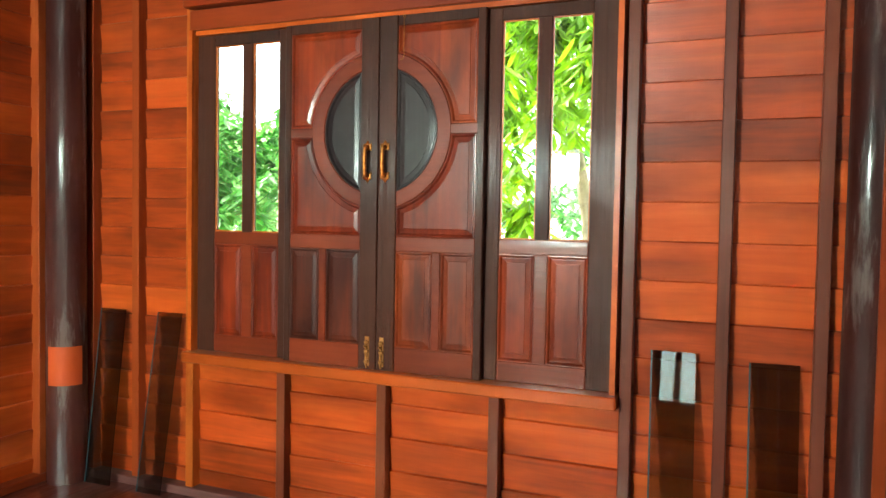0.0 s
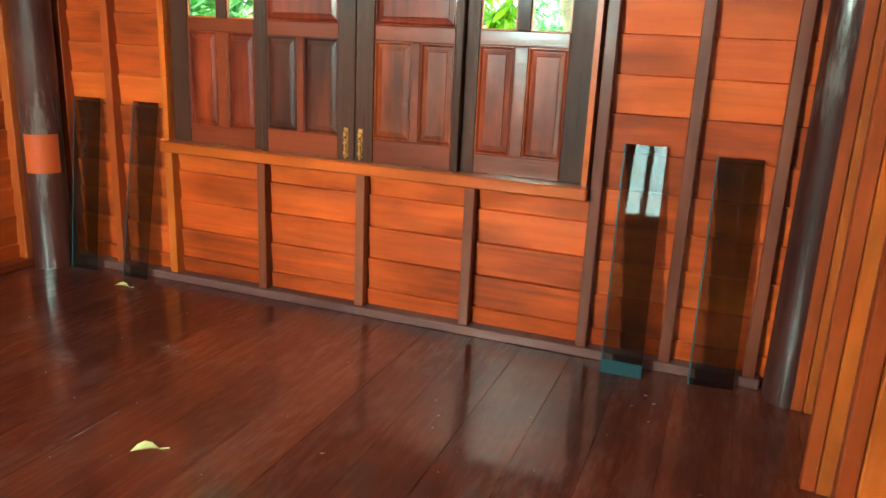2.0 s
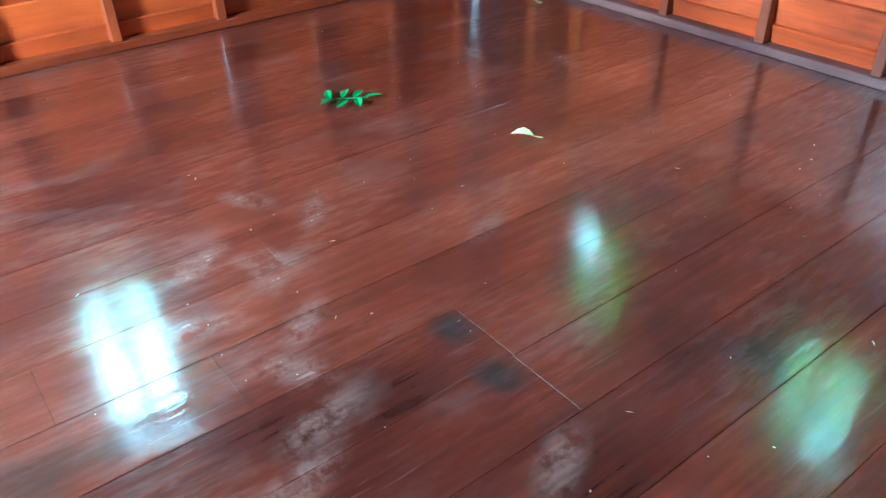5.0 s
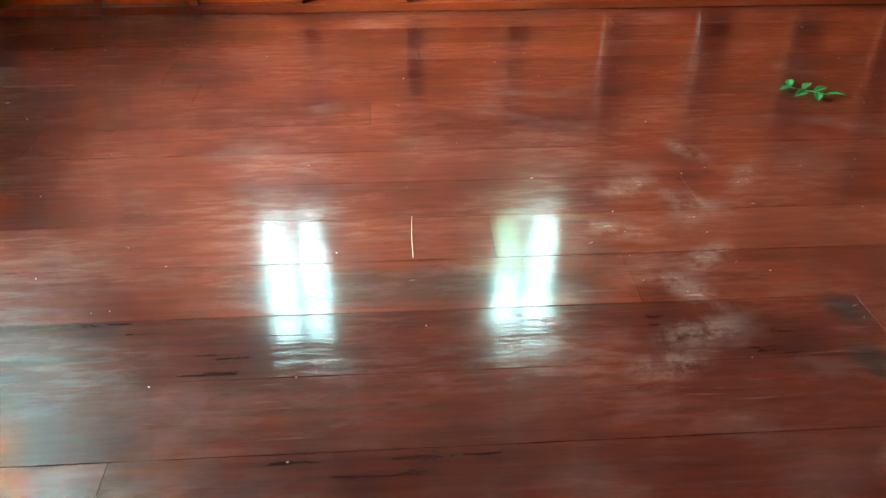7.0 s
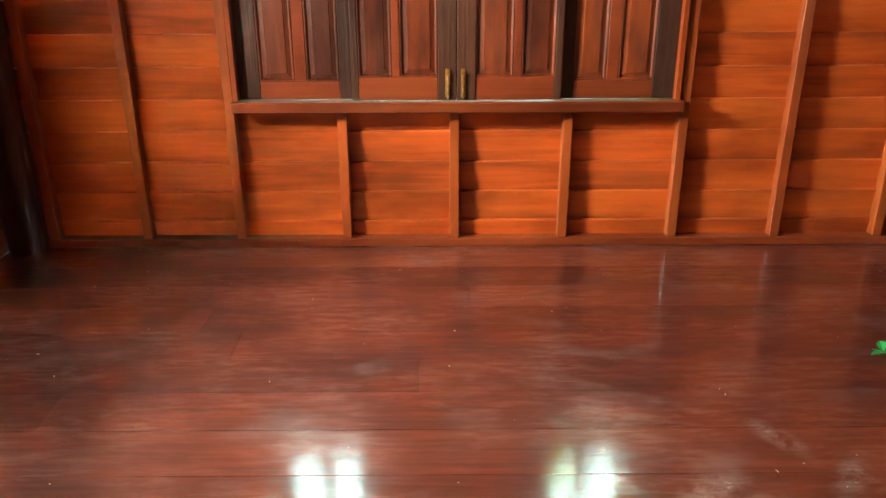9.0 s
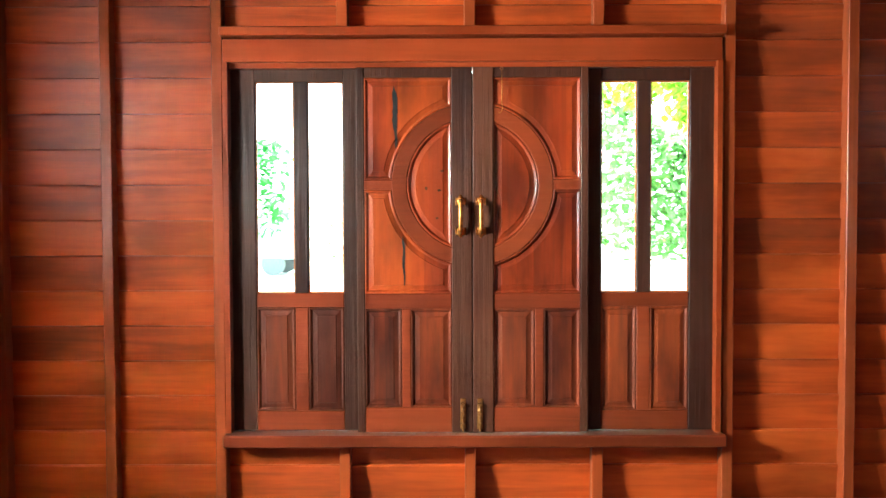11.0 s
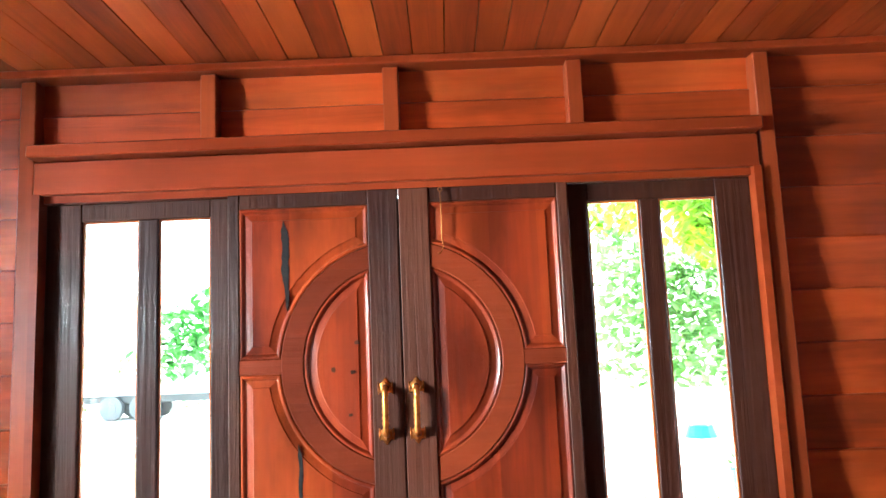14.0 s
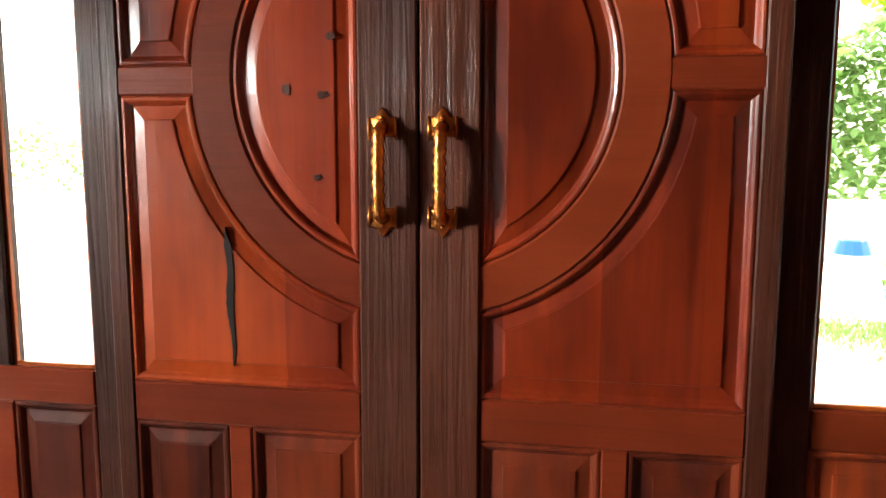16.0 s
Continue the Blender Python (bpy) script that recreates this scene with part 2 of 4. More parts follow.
def floor_material():
    """Dark red varnished planks, scuffed, dusty in prints, with two burnt spots."""
    m, ns, ln, b = nodes_of("floor_planks")
    g = ns.new("ShaderNodeNewGeometry")
    rnd = ns.new("ShaderNodeObjectInfo").outputs["Random"]
    pos = g.outputs["Position"]

    def noise_at(scale, vec, detail=6.0, rough=0.6, distort=0.0):
        mp = ns.new("ShaderNodeMapping")
        mp.inputs["Scale"].default_value = vec
        ln.new(pos, mp.inputs["Vector"])
        n = node(ns, "ShaderNodeTexNoise", Scale=scale, Detail=detail, Roughness=rough, Distortion=distort)
        ln.new(mp.outputs[0], n.inputs["Vector"])
        return n.outputs["Fac"]

    def math_of(op, a, c, d=None):
        n = node(ns, "ShaderNodeMath", operation=op)
        for k, v in enumerate((a, c, d)):
            if v is None:
                continue
            if isinstance(v, bpy.types.NodeSocket):
                ln.new(v, n.inputs[k])
            else:
                n.inputs[k].default_value = v
        return n.outputs[0]

    def mixed(fac, a, c, blend="MIX"):
        n = node(ns, "ShaderNodeMix", data_type="RGBA", blend_type=blend)
        for k, v in ((0, fac), (6, a), (7, c)):
            if isinstance(v, bpy.types.NodeSocket):
                ln.new(v, n.inputs[k])
            else:
                n.inputs[k].default_value = v if k == 0 else (*v, 1)
        return n.outputs[2]

    def blob(x, y, rx, ry, turn, soft=0.6):
        """1 inside an ellipse on the floor, fading to its edge, ragged by noise."""
        mp = ns.new("ShaderNodeMapping")
        mp.vector_type = "TEXTURE"
        mp.inputs["Location"].default_value = (x, y, 0)
        mp.inputs["Rotation"].default_value = (0, 0, radians(turn))
        mp.inputs["Scale"].default_value = (rx, ry, 1)
        ln.new(pos, mp.inputs["Vector"])
        le = node(ns, "ShaderNodeVectorMath", operation="LENGTH")
        ln.new(mp.outputs[0], le.inputs[0])
        r = math_of("MULTIPLY_ADD", ragged, 0.9, le.outputs["Value"])
        n = node(ns, "ShaderNodeMapRange")
        n.inputs["From Min"].default_value, n.inputs["From Max"].default_value = 1.45 - soft, 1.45
        n.inputs["To Min"].default_value, n.inputs["To Max"].default_value = 1, 0
        ln.new(r, n.inputs["Value"])
        return n.outputs[0]

    ragged = noise_at(14, (1, 1, 1), 8, 0.7)
    grain = noise_at(2.2, (22, 1.0, 1), 4, 0.55)
    broad = noise_at(2.6, (1.3, 0.7, 1), 3, 0.5)
    tone = math_of("MULTIPLY_ADD", rnd, 0.35, math_of("MULTIPLY", grain, 0.65))
    tone = math_of("MULTIPLY_ADD", broad, 0.8, math_of("SUBTRACT", tone, 0.38))
    rp = ramp_of(ns, [(0.15, (0.026, 0.0054, 0.0045)), (0.5, (0.080, 0.0138, 0.0082)), (0.9, (0.155, 0.034, 0.018))])
    ln.new(tone, rp.inputs[0])
    # pale dusty scuffs, drawn out along the planks
    scuff = noise_at(4.0, (1.6, 0.8, 1), 4, 0.55)
    sm = ramp_of(ns, [(0.53, (0, 0, 0)), (0.78, (1, 1, 1))])
    ln.new(scuff, sm.inputs[0])
    where = noise_at(1.1, (1, 1, 1), 3)
    wm = ramp_of(ns, [(0.40, (0.08, 0.08, 0.08)), (0.60, (1, 1, 1))])
    ln.new(where, wm.inputs[0])
    dust = math_of("MULTIPLY", sm.outputs[0], wm.outputs[0])
    col = mixed(math_of("MULTIPLY", dust, 0.30), rp.outputs[0], (0.27, 0.165, 0.15))
    # fine pale scratches along the planks
    nick = noise_at(1.0, (95, 3.2, 1), 3, 0.6)
    nm = ramp_of(ns, [(0.64, (0, 0, 0)), (0.72, (1, 1, 1))])
    ln.new(nick, nm.inputs[0])
    col = mixed(math_of("MULTIPLY", math_of("MULTIPLY", nm.outputs[0], wm.outputs[0]), 0.30), col, (0.27, 0.18, 0.16))
    # shoe prints with ribbed soles
    ribs = node(ns, "ShaderNodeTexWave", Scale=17.0, Distortion=5.0)
    ln.new(pos, ribs.inputs["Vector"])
    prints = None
    for x, y, rx, ry, turn in ((-1.36, 0.60, 0.055, 0.13, 70), (-1.10, 0.57, 0.05, 0.13, 40), (-0.79, 0.44, 0.055, 0.14, 15), (-0.68, 0.33, 0.05, 0.12, 10),
                               (-1.74, 0.72, 0.05, 0.12, -60), (-0.97, 0.46, 0.055, 0.13, -50), (-0.40, 0.75, 0.055, 0.13, 30), (-1.40, 0.62, 0.05, 0.14, -40),
                               (-1.15, 1.20, 0.04, 0.11, 20), (-1.5, 0.45, 0.06, 0.14, 25), (-1.25, 0.35, 0.055, 0.13, -20), (-1.55, 0.85, 0.05, 0.12, 50), (-2.0, 2.35, 0.05, 0.14, 80), (-2.3, 2.1, 0.05, 0.13, 60)):
        e = blob(x, y, rx * 1.15, ry * 1.1, turn, 0.6)
        prints = e if prints is None else math_of("MAXIMUM", prints, e)
    patchy = ramp_of(ns, [(0.42, (0, 0, 0)), (0.56, (1, 1, 1))])
    ln.new(ragged, patchy.inputs[0])
    pm = math_of("MULTIPLY", prints, math_of("MULTIPLY", math_of("MULTIPLY_ADD", ribs.outputs["Fac"], 0.35, 0.65), patchy.outputs[0]))
    col = mixed(math_of("MULTIPLY", pm, 0.45), col, (0.28, 0.17, 0.145))
    spots = math_of("MAXIMUM", blob(-0.855, 0.835, 0.085, 0.065, 0), blob(-0.66, 0.815, 0.09, 0.065, 20))
    col = mixed(math_of("MULTIPLY", spots, 0.95), col, (0.018, 0.014, 0.013))
    spots = math_of("MULTIPLY", blob(-0.36, 1.34, 0.11, 0.13, 20, 0.9), 0.8)
    col = mixed(spots, col, (0.016, 0.013, 0.012))
    long_stain = math_of("MULTIPLY", blob(-1.01, -0.30, 0.10, 0.55, 0, 0.5), 0.6)
    col = mixed(long_stain, col, (0.035, 0.022, 0.018))
    ln.new(col, b.inputs["Base Color"])
    rough = math_of("MULTIPLY_ADD", broad, 0.14, 0.27)
    ln.new(math_of("MULTIPLY_ADD", dust, 0.05, rough), b.inputs["Roughness"])
    b.inputs["Coat Weight"].default_value, b.inputs["Coat IOR"].default_value = 1.0, 1.68
    # worn varnish: short dull streaks along the planks, polished between them
    fine = noise_at(1.0, (120, 7, 1), 2, 0.5, 0.3)
    worn = noise_at(1.0, (36, 7, 1), 6, 0.66, 0.4)
    streak = ramp_of(ns, [(0.46, (0, 0, 0)), (0.64, (1, 1, 1))])
    ln.new(worn, streak.inputs[0])
    spread = ramp_of(ns, [(0.42, (0.06, 0.06, 0.06)), (0.60, (1, 1, 1))])
    ln.new(broad, spread.inputs[0])
    matte = math_of("MULTIPLY", streak.outputs[0], spread.outputs[0])
    cr = math_of("MULTIPLY_ADD", matte, 0.11, math_of("MULTIPLY_ADD", ragged, 0.05, 0.085))
    cr = math_of("MULTIPLY_ADD", dust, 0.03, cr)
    ln.new(math_of("MULTIPLY_ADD", pm, 0.12, cr), b.inputs["Coat Roughness"])
    ln.new(math_of("MULTIPLY_ADD", matte, 0.32, 0.10), b.inputs["Specular IOR Level"])
    ripple = noise_at(1.0, (50, 7, 1), 2, 0.5)
    sag = noise_at(1.0, (7, 2.2, 1), 2, 0.5)
    h = math_of("MULTIPLY_ADD", sag, 2.2, math_of("MULTIPLY_ADD", ripple, 0.4, math_of("MULTIPLY", fine, 0.25)))
    bp = ns.new("ShaderNodeBump")
    bp.inputs["Strength"].default_value, bp.inputs["Distance"].default_value = 0.22, 0.004
    ln.new(h, bp.inputs["Height"])
    ln.new(bp.outputs[0], b.inputs["Normal"])
    ln.new(bp.outputs[0], b.inputs["Coat Normal"])
    return m


M_FLOOR = floor_material()

# ---- builders ----


def finish(bm, name, mat, smooth=False):
    me = bpy.data.meshes.new(name)
    bmesh.ops.recalc_face_normals(bm, faces=bm.faces)
    bm.to_mesh(me)
    bm.free()
    me.materials.append(mat)
    if smooth:
        me.polygons.foreach_set("use_smooth", [True] * len(me.polygons))
    return me


def part(name, bm, mat, parent=None, label="", at=None, smooth=False):
    """One bmesh (or a mesh already made) as one object under a thing or a part."""
    me = bm if isinstance(bm, bpy.types.Mesh) else finish(bm, name, mat, smooth)
    ob = new(name, me)
    if parent is not None:
        ob.parent = parent
    if at is not None:
        ob.matrix_basis = at
    if label:
        ob["label"] = label
    return ob


def box(x0, x1, y0, y1, z0, z1, bevel=0.0, bm=None):
    bm = bm or bmesh.new()
    vs = [bm.verts.new((x, y, z)) for x in (x0, x1) for y in (y0, y1) for z in (z0, z1)]
    fs = [bm.faces.new([vs[i] for i in f]) for f in ((0, 1, 3, 2), (4, 6, 7, 5), (0, 4, 5, 1), (2, 3, 7, 6), (0, 2, 6, 4), (1, 5, 7, 3))]
    if bevel:
        bmesh.ops.bevel(bm, geom=list({e for f in fs for e in f.edges}), offset=bevel, segments=1, affect="EDGES")
    return bm


def inset_ring(poly, d):
    """The polygon (u, v), counter-clockwise, moved inwards by d."""
    out, n = [], len(poly)
    for i in range(n):
        (ax, ay), (bx, by), (cx, cy) = poly[i - 1], poly[i], poly[(i + 1) % n]
        e1, e2 = Vector((bx - ax, by - ay)), Vector((cx - bx, cy - by))
        e1.normalize(), e2.normalize()
        n1, n2 = Vector((-e1.y, e1.x)), Vector((-e2.y, e2.x))
        s = n1 + n2
        k = d / max(0.35, 1 + n1.dot(n2))
        out.append((bx + s.x * k, by + s.y * k))
    return out


def profile(poly, rings, bm=None, back=None):
    """A plate in the u-v plane: rings of (inset, depth) from the rim to the face, depth growing away from the room."""
    bm = bm or bmesh.new()
    area = sum(a[0] * c[1] - c[0] * a[1] for a, c in zip(poly, poly[1:] + poly[:1]))
    poly = poly if area > 0 else poly[::-1]
    last = None
    for d, y in rings:
        ring = [bm.verts.new((u, y, v)) for u, v in (inset_ring(poly, d) if d else poly)]
        if last:
            for i in range(len(ring)):
                j = (i + 1) % len(ring)
                bm.faces.new((last[i], last[j], ring[j], ring[i]))
        last = ring
    bm.faces.new(last)
    return bm


def plate(poly, front, back, edge=0.004, bm=None):
    return profile(poly, [(0, back), (0, front + edge), (edge, front)], bm)


def rect(u0, u1, v0, v1):
    return [(u0, v0), (u1, v0), (u1, v1), (u0, v1)]


def arc(cx, cy, r, a0, a1, n):
    return [(cx + r * math.cos(a0 + (a1 - a0) * i / n), cy + r * math.sin(a0 + (a1 - a0) * i / n)) for i in range(n + 1)]


def tube(points, radius, sides=8, bm=None, cap=True):
    """A round bar along points; radius may be one number or one for each point."""
    bm = bm or bmesh.new()
    pts = [Vector(p) for p in points]
    last = None
    side = None
    for i, p in enumerate(pts):
        d = (pts[min(i + 1, len(pts) - 1)] - pts[max(i - 1, 0)]).normalized()
        if side is None:
            side = d.orthogonal().normalized()
        side = (side - d * side.dot(d)).normalized()
        up = d.cross(side)
        r = radius[i] if isinstance(radius, (list, tuple)) else radius
        ring = [bm.verts.new(p + (side * math.cos(a) + up * math.sin(a)) * r) for a in (2 * math.pi * k / sides for k in range(sides))]
        if last:
            for k in range(sides):
                bm.faces.new((last[k], last[(k + 1) % sides], ring[(k + 1) % sides], ring[k]))
        elif cap:
            bm.faces.new(ring)
        last = ring
    if cap:
        bm.faces.new(last)
    return bm


def empty(name, m=None):
    ob = new(name)
    if m is not None:
        ob.matrix_basis = m
    return ob

# ---- plan ----
XB, YA = -3.384, 3.069          # fronts of the studs on the west and north walls
DEEP = 0.045                    # from the stud's front to the siding
YB0, XA0 = -0.212, -1.525       # middles of the two windows
FLOOR_X0, FLOOR_X1, FLOOR_Y0, FLOOR_Y1 = -3.43, 3.2, -2.43, 3.115
SOFFIT, CEILING = 2.66, 3.04
TRAY_X0, TRAY_X1, TRAY_Y0, TRAY_Y1 = -2.72, -0.34, -1.64, 2.36
XE = 0.385                      # front of the studs on the east wall
COURSE = 0.1515                 # siding exposure

WEST = pose(XB, YB0, 0, 0, 0, 90)     # along: +y; depth: -x
NORTH = pose(XA0, YA, 0, 0, 0, 0)     # along: +x; depth: +y
EAST = pose(XE, 0, 0, 0, 0, -90)      # along: -y; depth: +x
SOUTH = pose(SOUTH_X, -2.385, 0, 0, 0, 180)    # along: -x; depth: -y

W0, W1 = -1.025, 1.025          # window opening, in its own u
Z_SILL, Z_HEAD = 0.70, 2.295


# ---- windows ----
ROUND_Z, ROUND_OUT, ROUND_IN = 1.780, 0.342, 0.276
U_IN, U_OUT, FIELD_0, FIELD_1, BAR = 0.088, 0.455, 1.322, 2.228, 0.022


def disc_poly(s, d):
    """The half roundel, moved inwards by d; s is -1 (its meeting stile on the right) or 1."""
    r = ROUND_IN - d
    a = math.acos((U_IN + d) / r)
    return [(s * u, v) for u, v in arc(0, ROUND_Z, r, -a, a, 26)]


def corner_poly(s, up, d):
    """The field above (up = 1) or below (-1) the cross bar, outside the roundel, moved inwards by d."""
    r = ROUND_OUT + d
    a0, a1 = math.acos((U_IN + d) / r), math.asin((BAR + d) / r)
    end = FIELD_1 if up > 0 else 2 * ROUND_Z - FIELD_0
    pts = [(U_OUT - d, ROUND_Z + BAR + d), (U_OUT - d, end - d), (U_IN + d, end - d)] + arc(0, ROUND_Z, r, a0, a1, 14)
    return [(s * u, v if up > 0 else 2 * ROUND_Z - v) for u, v in pts]


def stepped(poly_at, rings):
    """A plate built from the same outline at several insets and depths."""
    bm = bmesh.new()
    last = None
    for d, y in rings:
        ring = [bm.verts.new((u, y, v)) for u, v in poly_at(d)]
        if last:
            for i in range(len(ring)):
                j = (i + 1) % len(ring)
                bm.faces.new((last[i], last[j], ring[j], ring[i]))
        last = ring
    bm.faces.new(last)
    return bm


def ring_arcs(s):
    a_o, a_i = math.acos(U_IN / ROUND_OUT), math.acos(U_IN / ROUND_IN)
    return [[(s * u, v) for u, v in arc(0, ROUND_Z, r, -a, a, 26)] for r, a in ((ROUND_OUT, a_o), (ROUND_IN, a_i))]


def band(outer, inner, front, back, edge=0.004):
    """A curved rail between two arcs, with its rims eased."""
    bm = bmesh.new()
    last = None
    for (a, b), (c, d) in zip(outer, inner):
        w = Vector((a - c, b - d))
        e = w.normalized() * edge
        row = [bm.verts.new(p) for p in ((a, back, b), (a, front + edge, b), (a - e.x, front, b - e.y), (c + e.x, front, d + e.y), (c, front + edge, d), (c, back, d))]
        if last:
            for k in range(5):
                bm.faces.new((last[k], last[k + 1], row[k + 1], row[k]))
        last = row
    return bm


# rim, rolled bead, groove, long bevel and raised field
RAISED = lambda f: [(0, f + 0.022), (0, f + 0.0035), (0.0025, f + 0.0012), (0.006, f + 0.0008), (0.0095, f + 0.003), (0.012, f + 0.0065), (0.0145, f + 0.0088), (0.018, f + 0.0083), (0.034, f + 0.0046), (0.0353, f + 0.0027), (0.037, f + 0.0024)]


def handle_mesh():
    """A cast brass pull: two scalloped plates and a bowed grip."""
    bm = bmesh.new()
    h = 0.0905
    for s in (-1, 1):
        z = s * 0.062
        base = [(-0.020, z - 0.012), (0.020, z - 0.012), (0.016, z), (0.020, z + 0.014), (0.010, z + 0.016), (0.005, z + 0.024), (0, z + 0.029), (-0.005, z + 0.024),
                (-0.010, z + 0.016), (-0.020, z + 0.014), (-0.016, z)]
        if s < 0:
            base = [(u, 2 * z - v) for u, v in base]
        plate(base, -0.004, 0.0, 0.0015, bm)
        for e in (-1, 1):
            tube([(e * 0.019, -0.003, z - 0.016), (e * 0.019, -0.005, z), (e * 0.019, -0.003, z + 0.016)], [0.0018, 0.003, 0.0018], 6, bm)
        tube([(0, -0.003, z + s * 0.014), (0, -0.007, z + s * 0.014)], 0.0035, 8, bm)
        tube([(0, -0.002, z + s * 0.001), (0, -0.014, z), (0, -0.024, z - s * 0.006)], [0.010, 0.0085, 0.0095], 10, bm)
    zs = [-0.062 + 0.124 * i / 16 for i in range(17)]
    tube([(0, -0.024 - 0.006 * math.sin(math.pi * i / 16), z) for i, z in enumerate(zs)], [0.0088 + 0.0012 * math.cos(i * math.pi) for i in range(17)], 10, bm)
    return finish(bm, "handle", M_BRASS, True)


def bolt_mesh():
    """A small tower bolt: back plate, rod, two staples and a knob."""
    bm = box(-0.011, 0.011, -0.003, 0, -0.065, 0.065, 0.001)
    tube([(0, -0.008, -0.072), (0, -0.008, 0.05)], 0.0042, 8, bm)
    for z in (-0.045, 0.0, 0.04):
        box(-0.010, 0.010, -0.013, -0.003, z - 0.006, z + 0.006, 0.0015, bm)
    tube([(0, -0.008, 0.02), (-0.004, -0.022, 0.024)], 0.004, 8, bm)
    return finish(bm, "tower_bolt", M_BRASS_OLD)


HANDLE, BOLT = handle_mesh(), bolt_mesh()


def hook_mesh():
    bm = tube([(0.006 * math.cos(a), -0.012, 2.262 + 0.006 * math.sin(a)) for a in (i * math.pi / 4 for i in range(9))], 0.0016, 6)
    pts = [(0, -0.014, 2.256), (0.001, -0.016, 2.20), (0, -0.016, 2.12), (0.004, -0.017, 2.10), (0.0, -0.018, 2.085), (-0.008, -0.02, 2.075), (-0.012, -0.024, 2.08)]
    tube(pts, 0.0016, 6, bm)
    return finish(bm, "hook", M_BRASS_OLD, True)


HOOK = hook_mesh()


def window(name, m, disc_mat, side_mat, label, sill_mat=M_SILL):
    """A four-leaf timber window: glazed side leaves, two middle leaves with a carved roundel across them."""
    win = tagged(empty(name, m), label, "window", "", "structure")
    # lining of the opening
    lining = M_BEAM if sill_mat is M_RED else M_SILL
    lin = box(W0 - 0.022, W0, -0.012, 0.10, Z_SILL + 0.03, Z_HEAD)
    part("window_frame", lin, lining, win)
    part("window_frame", box(W1, W1 + 0.022, -0.012, 0.10, Z_SILL + 0.03, Z_HEAD), lining, win)
    part("window_frame", box(W0, W1, 0.012, 0.10, Z_HEAD - 0.022, Z_HEAD), lining, win)
    part("window_sill", box(W0 - 0.026, W1 + 0.034, -0.058, 0.10, Z_SILL - 0.022, Z_SILL + 0.03, 0.006), sill_mat, win, "varnished window shelf")
    part("head_board", box(W0 - 0.022, W1 + 0.022, -0.006, 0.04, Z_HEAD, 2.392, 0.003), M_BEAM, win)
    part("head_ledge", box(W0 - 0.022, W1 + 0.022, -0.055, 0.04, 2.395, 2.432, 0.004), M_BEAM, win)
    z0, z1 = 0.7315, 2.2715
    for s in (-1, 1):
        f = 0.030
        leaf = bmesh.new()
        for a, c in ((0.456, 0.548), (0.922, 1.0245)):
            plate(rect(min(s * a, s * c), max(s * a, s * c), z0, z1), f, f + 0.035, 0.003, leaf)
        plate(rect(min(s * 0.700, s * 0.757), max(s * 0.700, s * 0.757), 1.322, 2.219), f, f + 0.035, 0.003, leaf)
        sash = part("sash", leaf, M_STUD_BROWN, win, "glazed side leaf with dark stiles")
        for a, c in ((z0, 0.815), (1.262, 1.322), (2.219, z1)):
            part("rail", plate(rect(min(s * 0.548, s * 0.922), max(s * 0.548, s * 0.922), a, c), f, f + 0.035, 0.003), M_RED if c < 2 else M_STUD_BROWN, sash)
        part("muntin", plate(rect(min(s * 0.70, s * 0.757), max(s * 0.70, s * 0.757), 0.815, 1.262), f, f + 0.033, 0.003), M_RED, sash)
        for a, c in ((0.548, 0.70), (0.757, 0.922)):
            part("panel", profile(rect(min(s * a, s * c), max(s * a, s * c), 0.815, 1.262), RAISED(f)), side_mat, sash)
        for a, c in ((0.548, 0.700), (0.757, 0.922)):
            pane = part("pane", box(min(s * a, s * c), max(s * a, s * c), f + 0.016, f + 0.020, 1.322, 2.219), M_PANE, sash, "clear window glass")
            pane.visible_shadow = False
            bead = bmesh.new()
            u0, u1 = min(s * a, s * c), max(s * a, s * c)
            for r in (rect(u0, u0 + 0.006, 1.322, 2.219), rect(u1 - 0.006, u1, 1.322, 2.219), rect(u0 + 0.006, u1 - 0.006, 1.322, 1.328), rect(u0 + 0.006, u1 - 0.006, 2.213, 2.219)):
                plate(r, f + 0.008, f + 0.016, 0.001, bead)
            part("glazing_bead", bead, M_STUD_ORANGE, sash)
    part("astragal", box(-0.022, 0.022, 0.0305, 0.044, z0, z1 - 0.02), M_STUD_BROWN, win)
    for s in (-1, 1):
        f = -0.006
        ring = ring_arcs(s)
        stub = [(s * u, v) for u, v in rect(ROUND_OUT - 0.007, U_OUT + 0.004, ROUND_Z - BAR, ROUND_Z + BAR)]
        leaf = bmesh.new()
        plate(rect(min(0.0015 * s, s * 0.088), max(0.0015 * s, s * 0.088), z0, z1), f - 0.004, f + 0.035, 0.003, leaf)
        plate(rect(min(s * 0.455, s * 0.488), max(s * 0.455, s * 0.488), z0, z1), f, f + 0.035, 0.003, leaf)
        sash = part("sash", leaf, M_STUD_BROWN, win, "middle leaf with half a carved roundel")
        for a, c in ((z0, 0.838), (1.258, 1.322), (2.228, z1)):
            part("rail", plate(rect(min(s * 0.088, s * 0.455), max(s * 0.088, s * 0.455), a, c), f, f + 0.034, 0.003), M_RED if c < 2 else M_STUD_BROWN, sash)
        part("muntin", plate(rect(min(s * 0.262, s * 0.30), max(s * 0.262, s * 0.30), 0.838, 1.258), f, f + 0.033, 0.003), M_RED, sash)
        part("roundel_ring", band(ring[0], ring[1], f, f + 0.034), M_RED, sash)
        part("cross_bar", plate(stub, f + 0.001, f + 0.034, 0.003), M_RED, sash)
        part("roundel_panel", stepped(lambda d: disc_poly(s, d), RAISED(f)), disc_mat, sash)
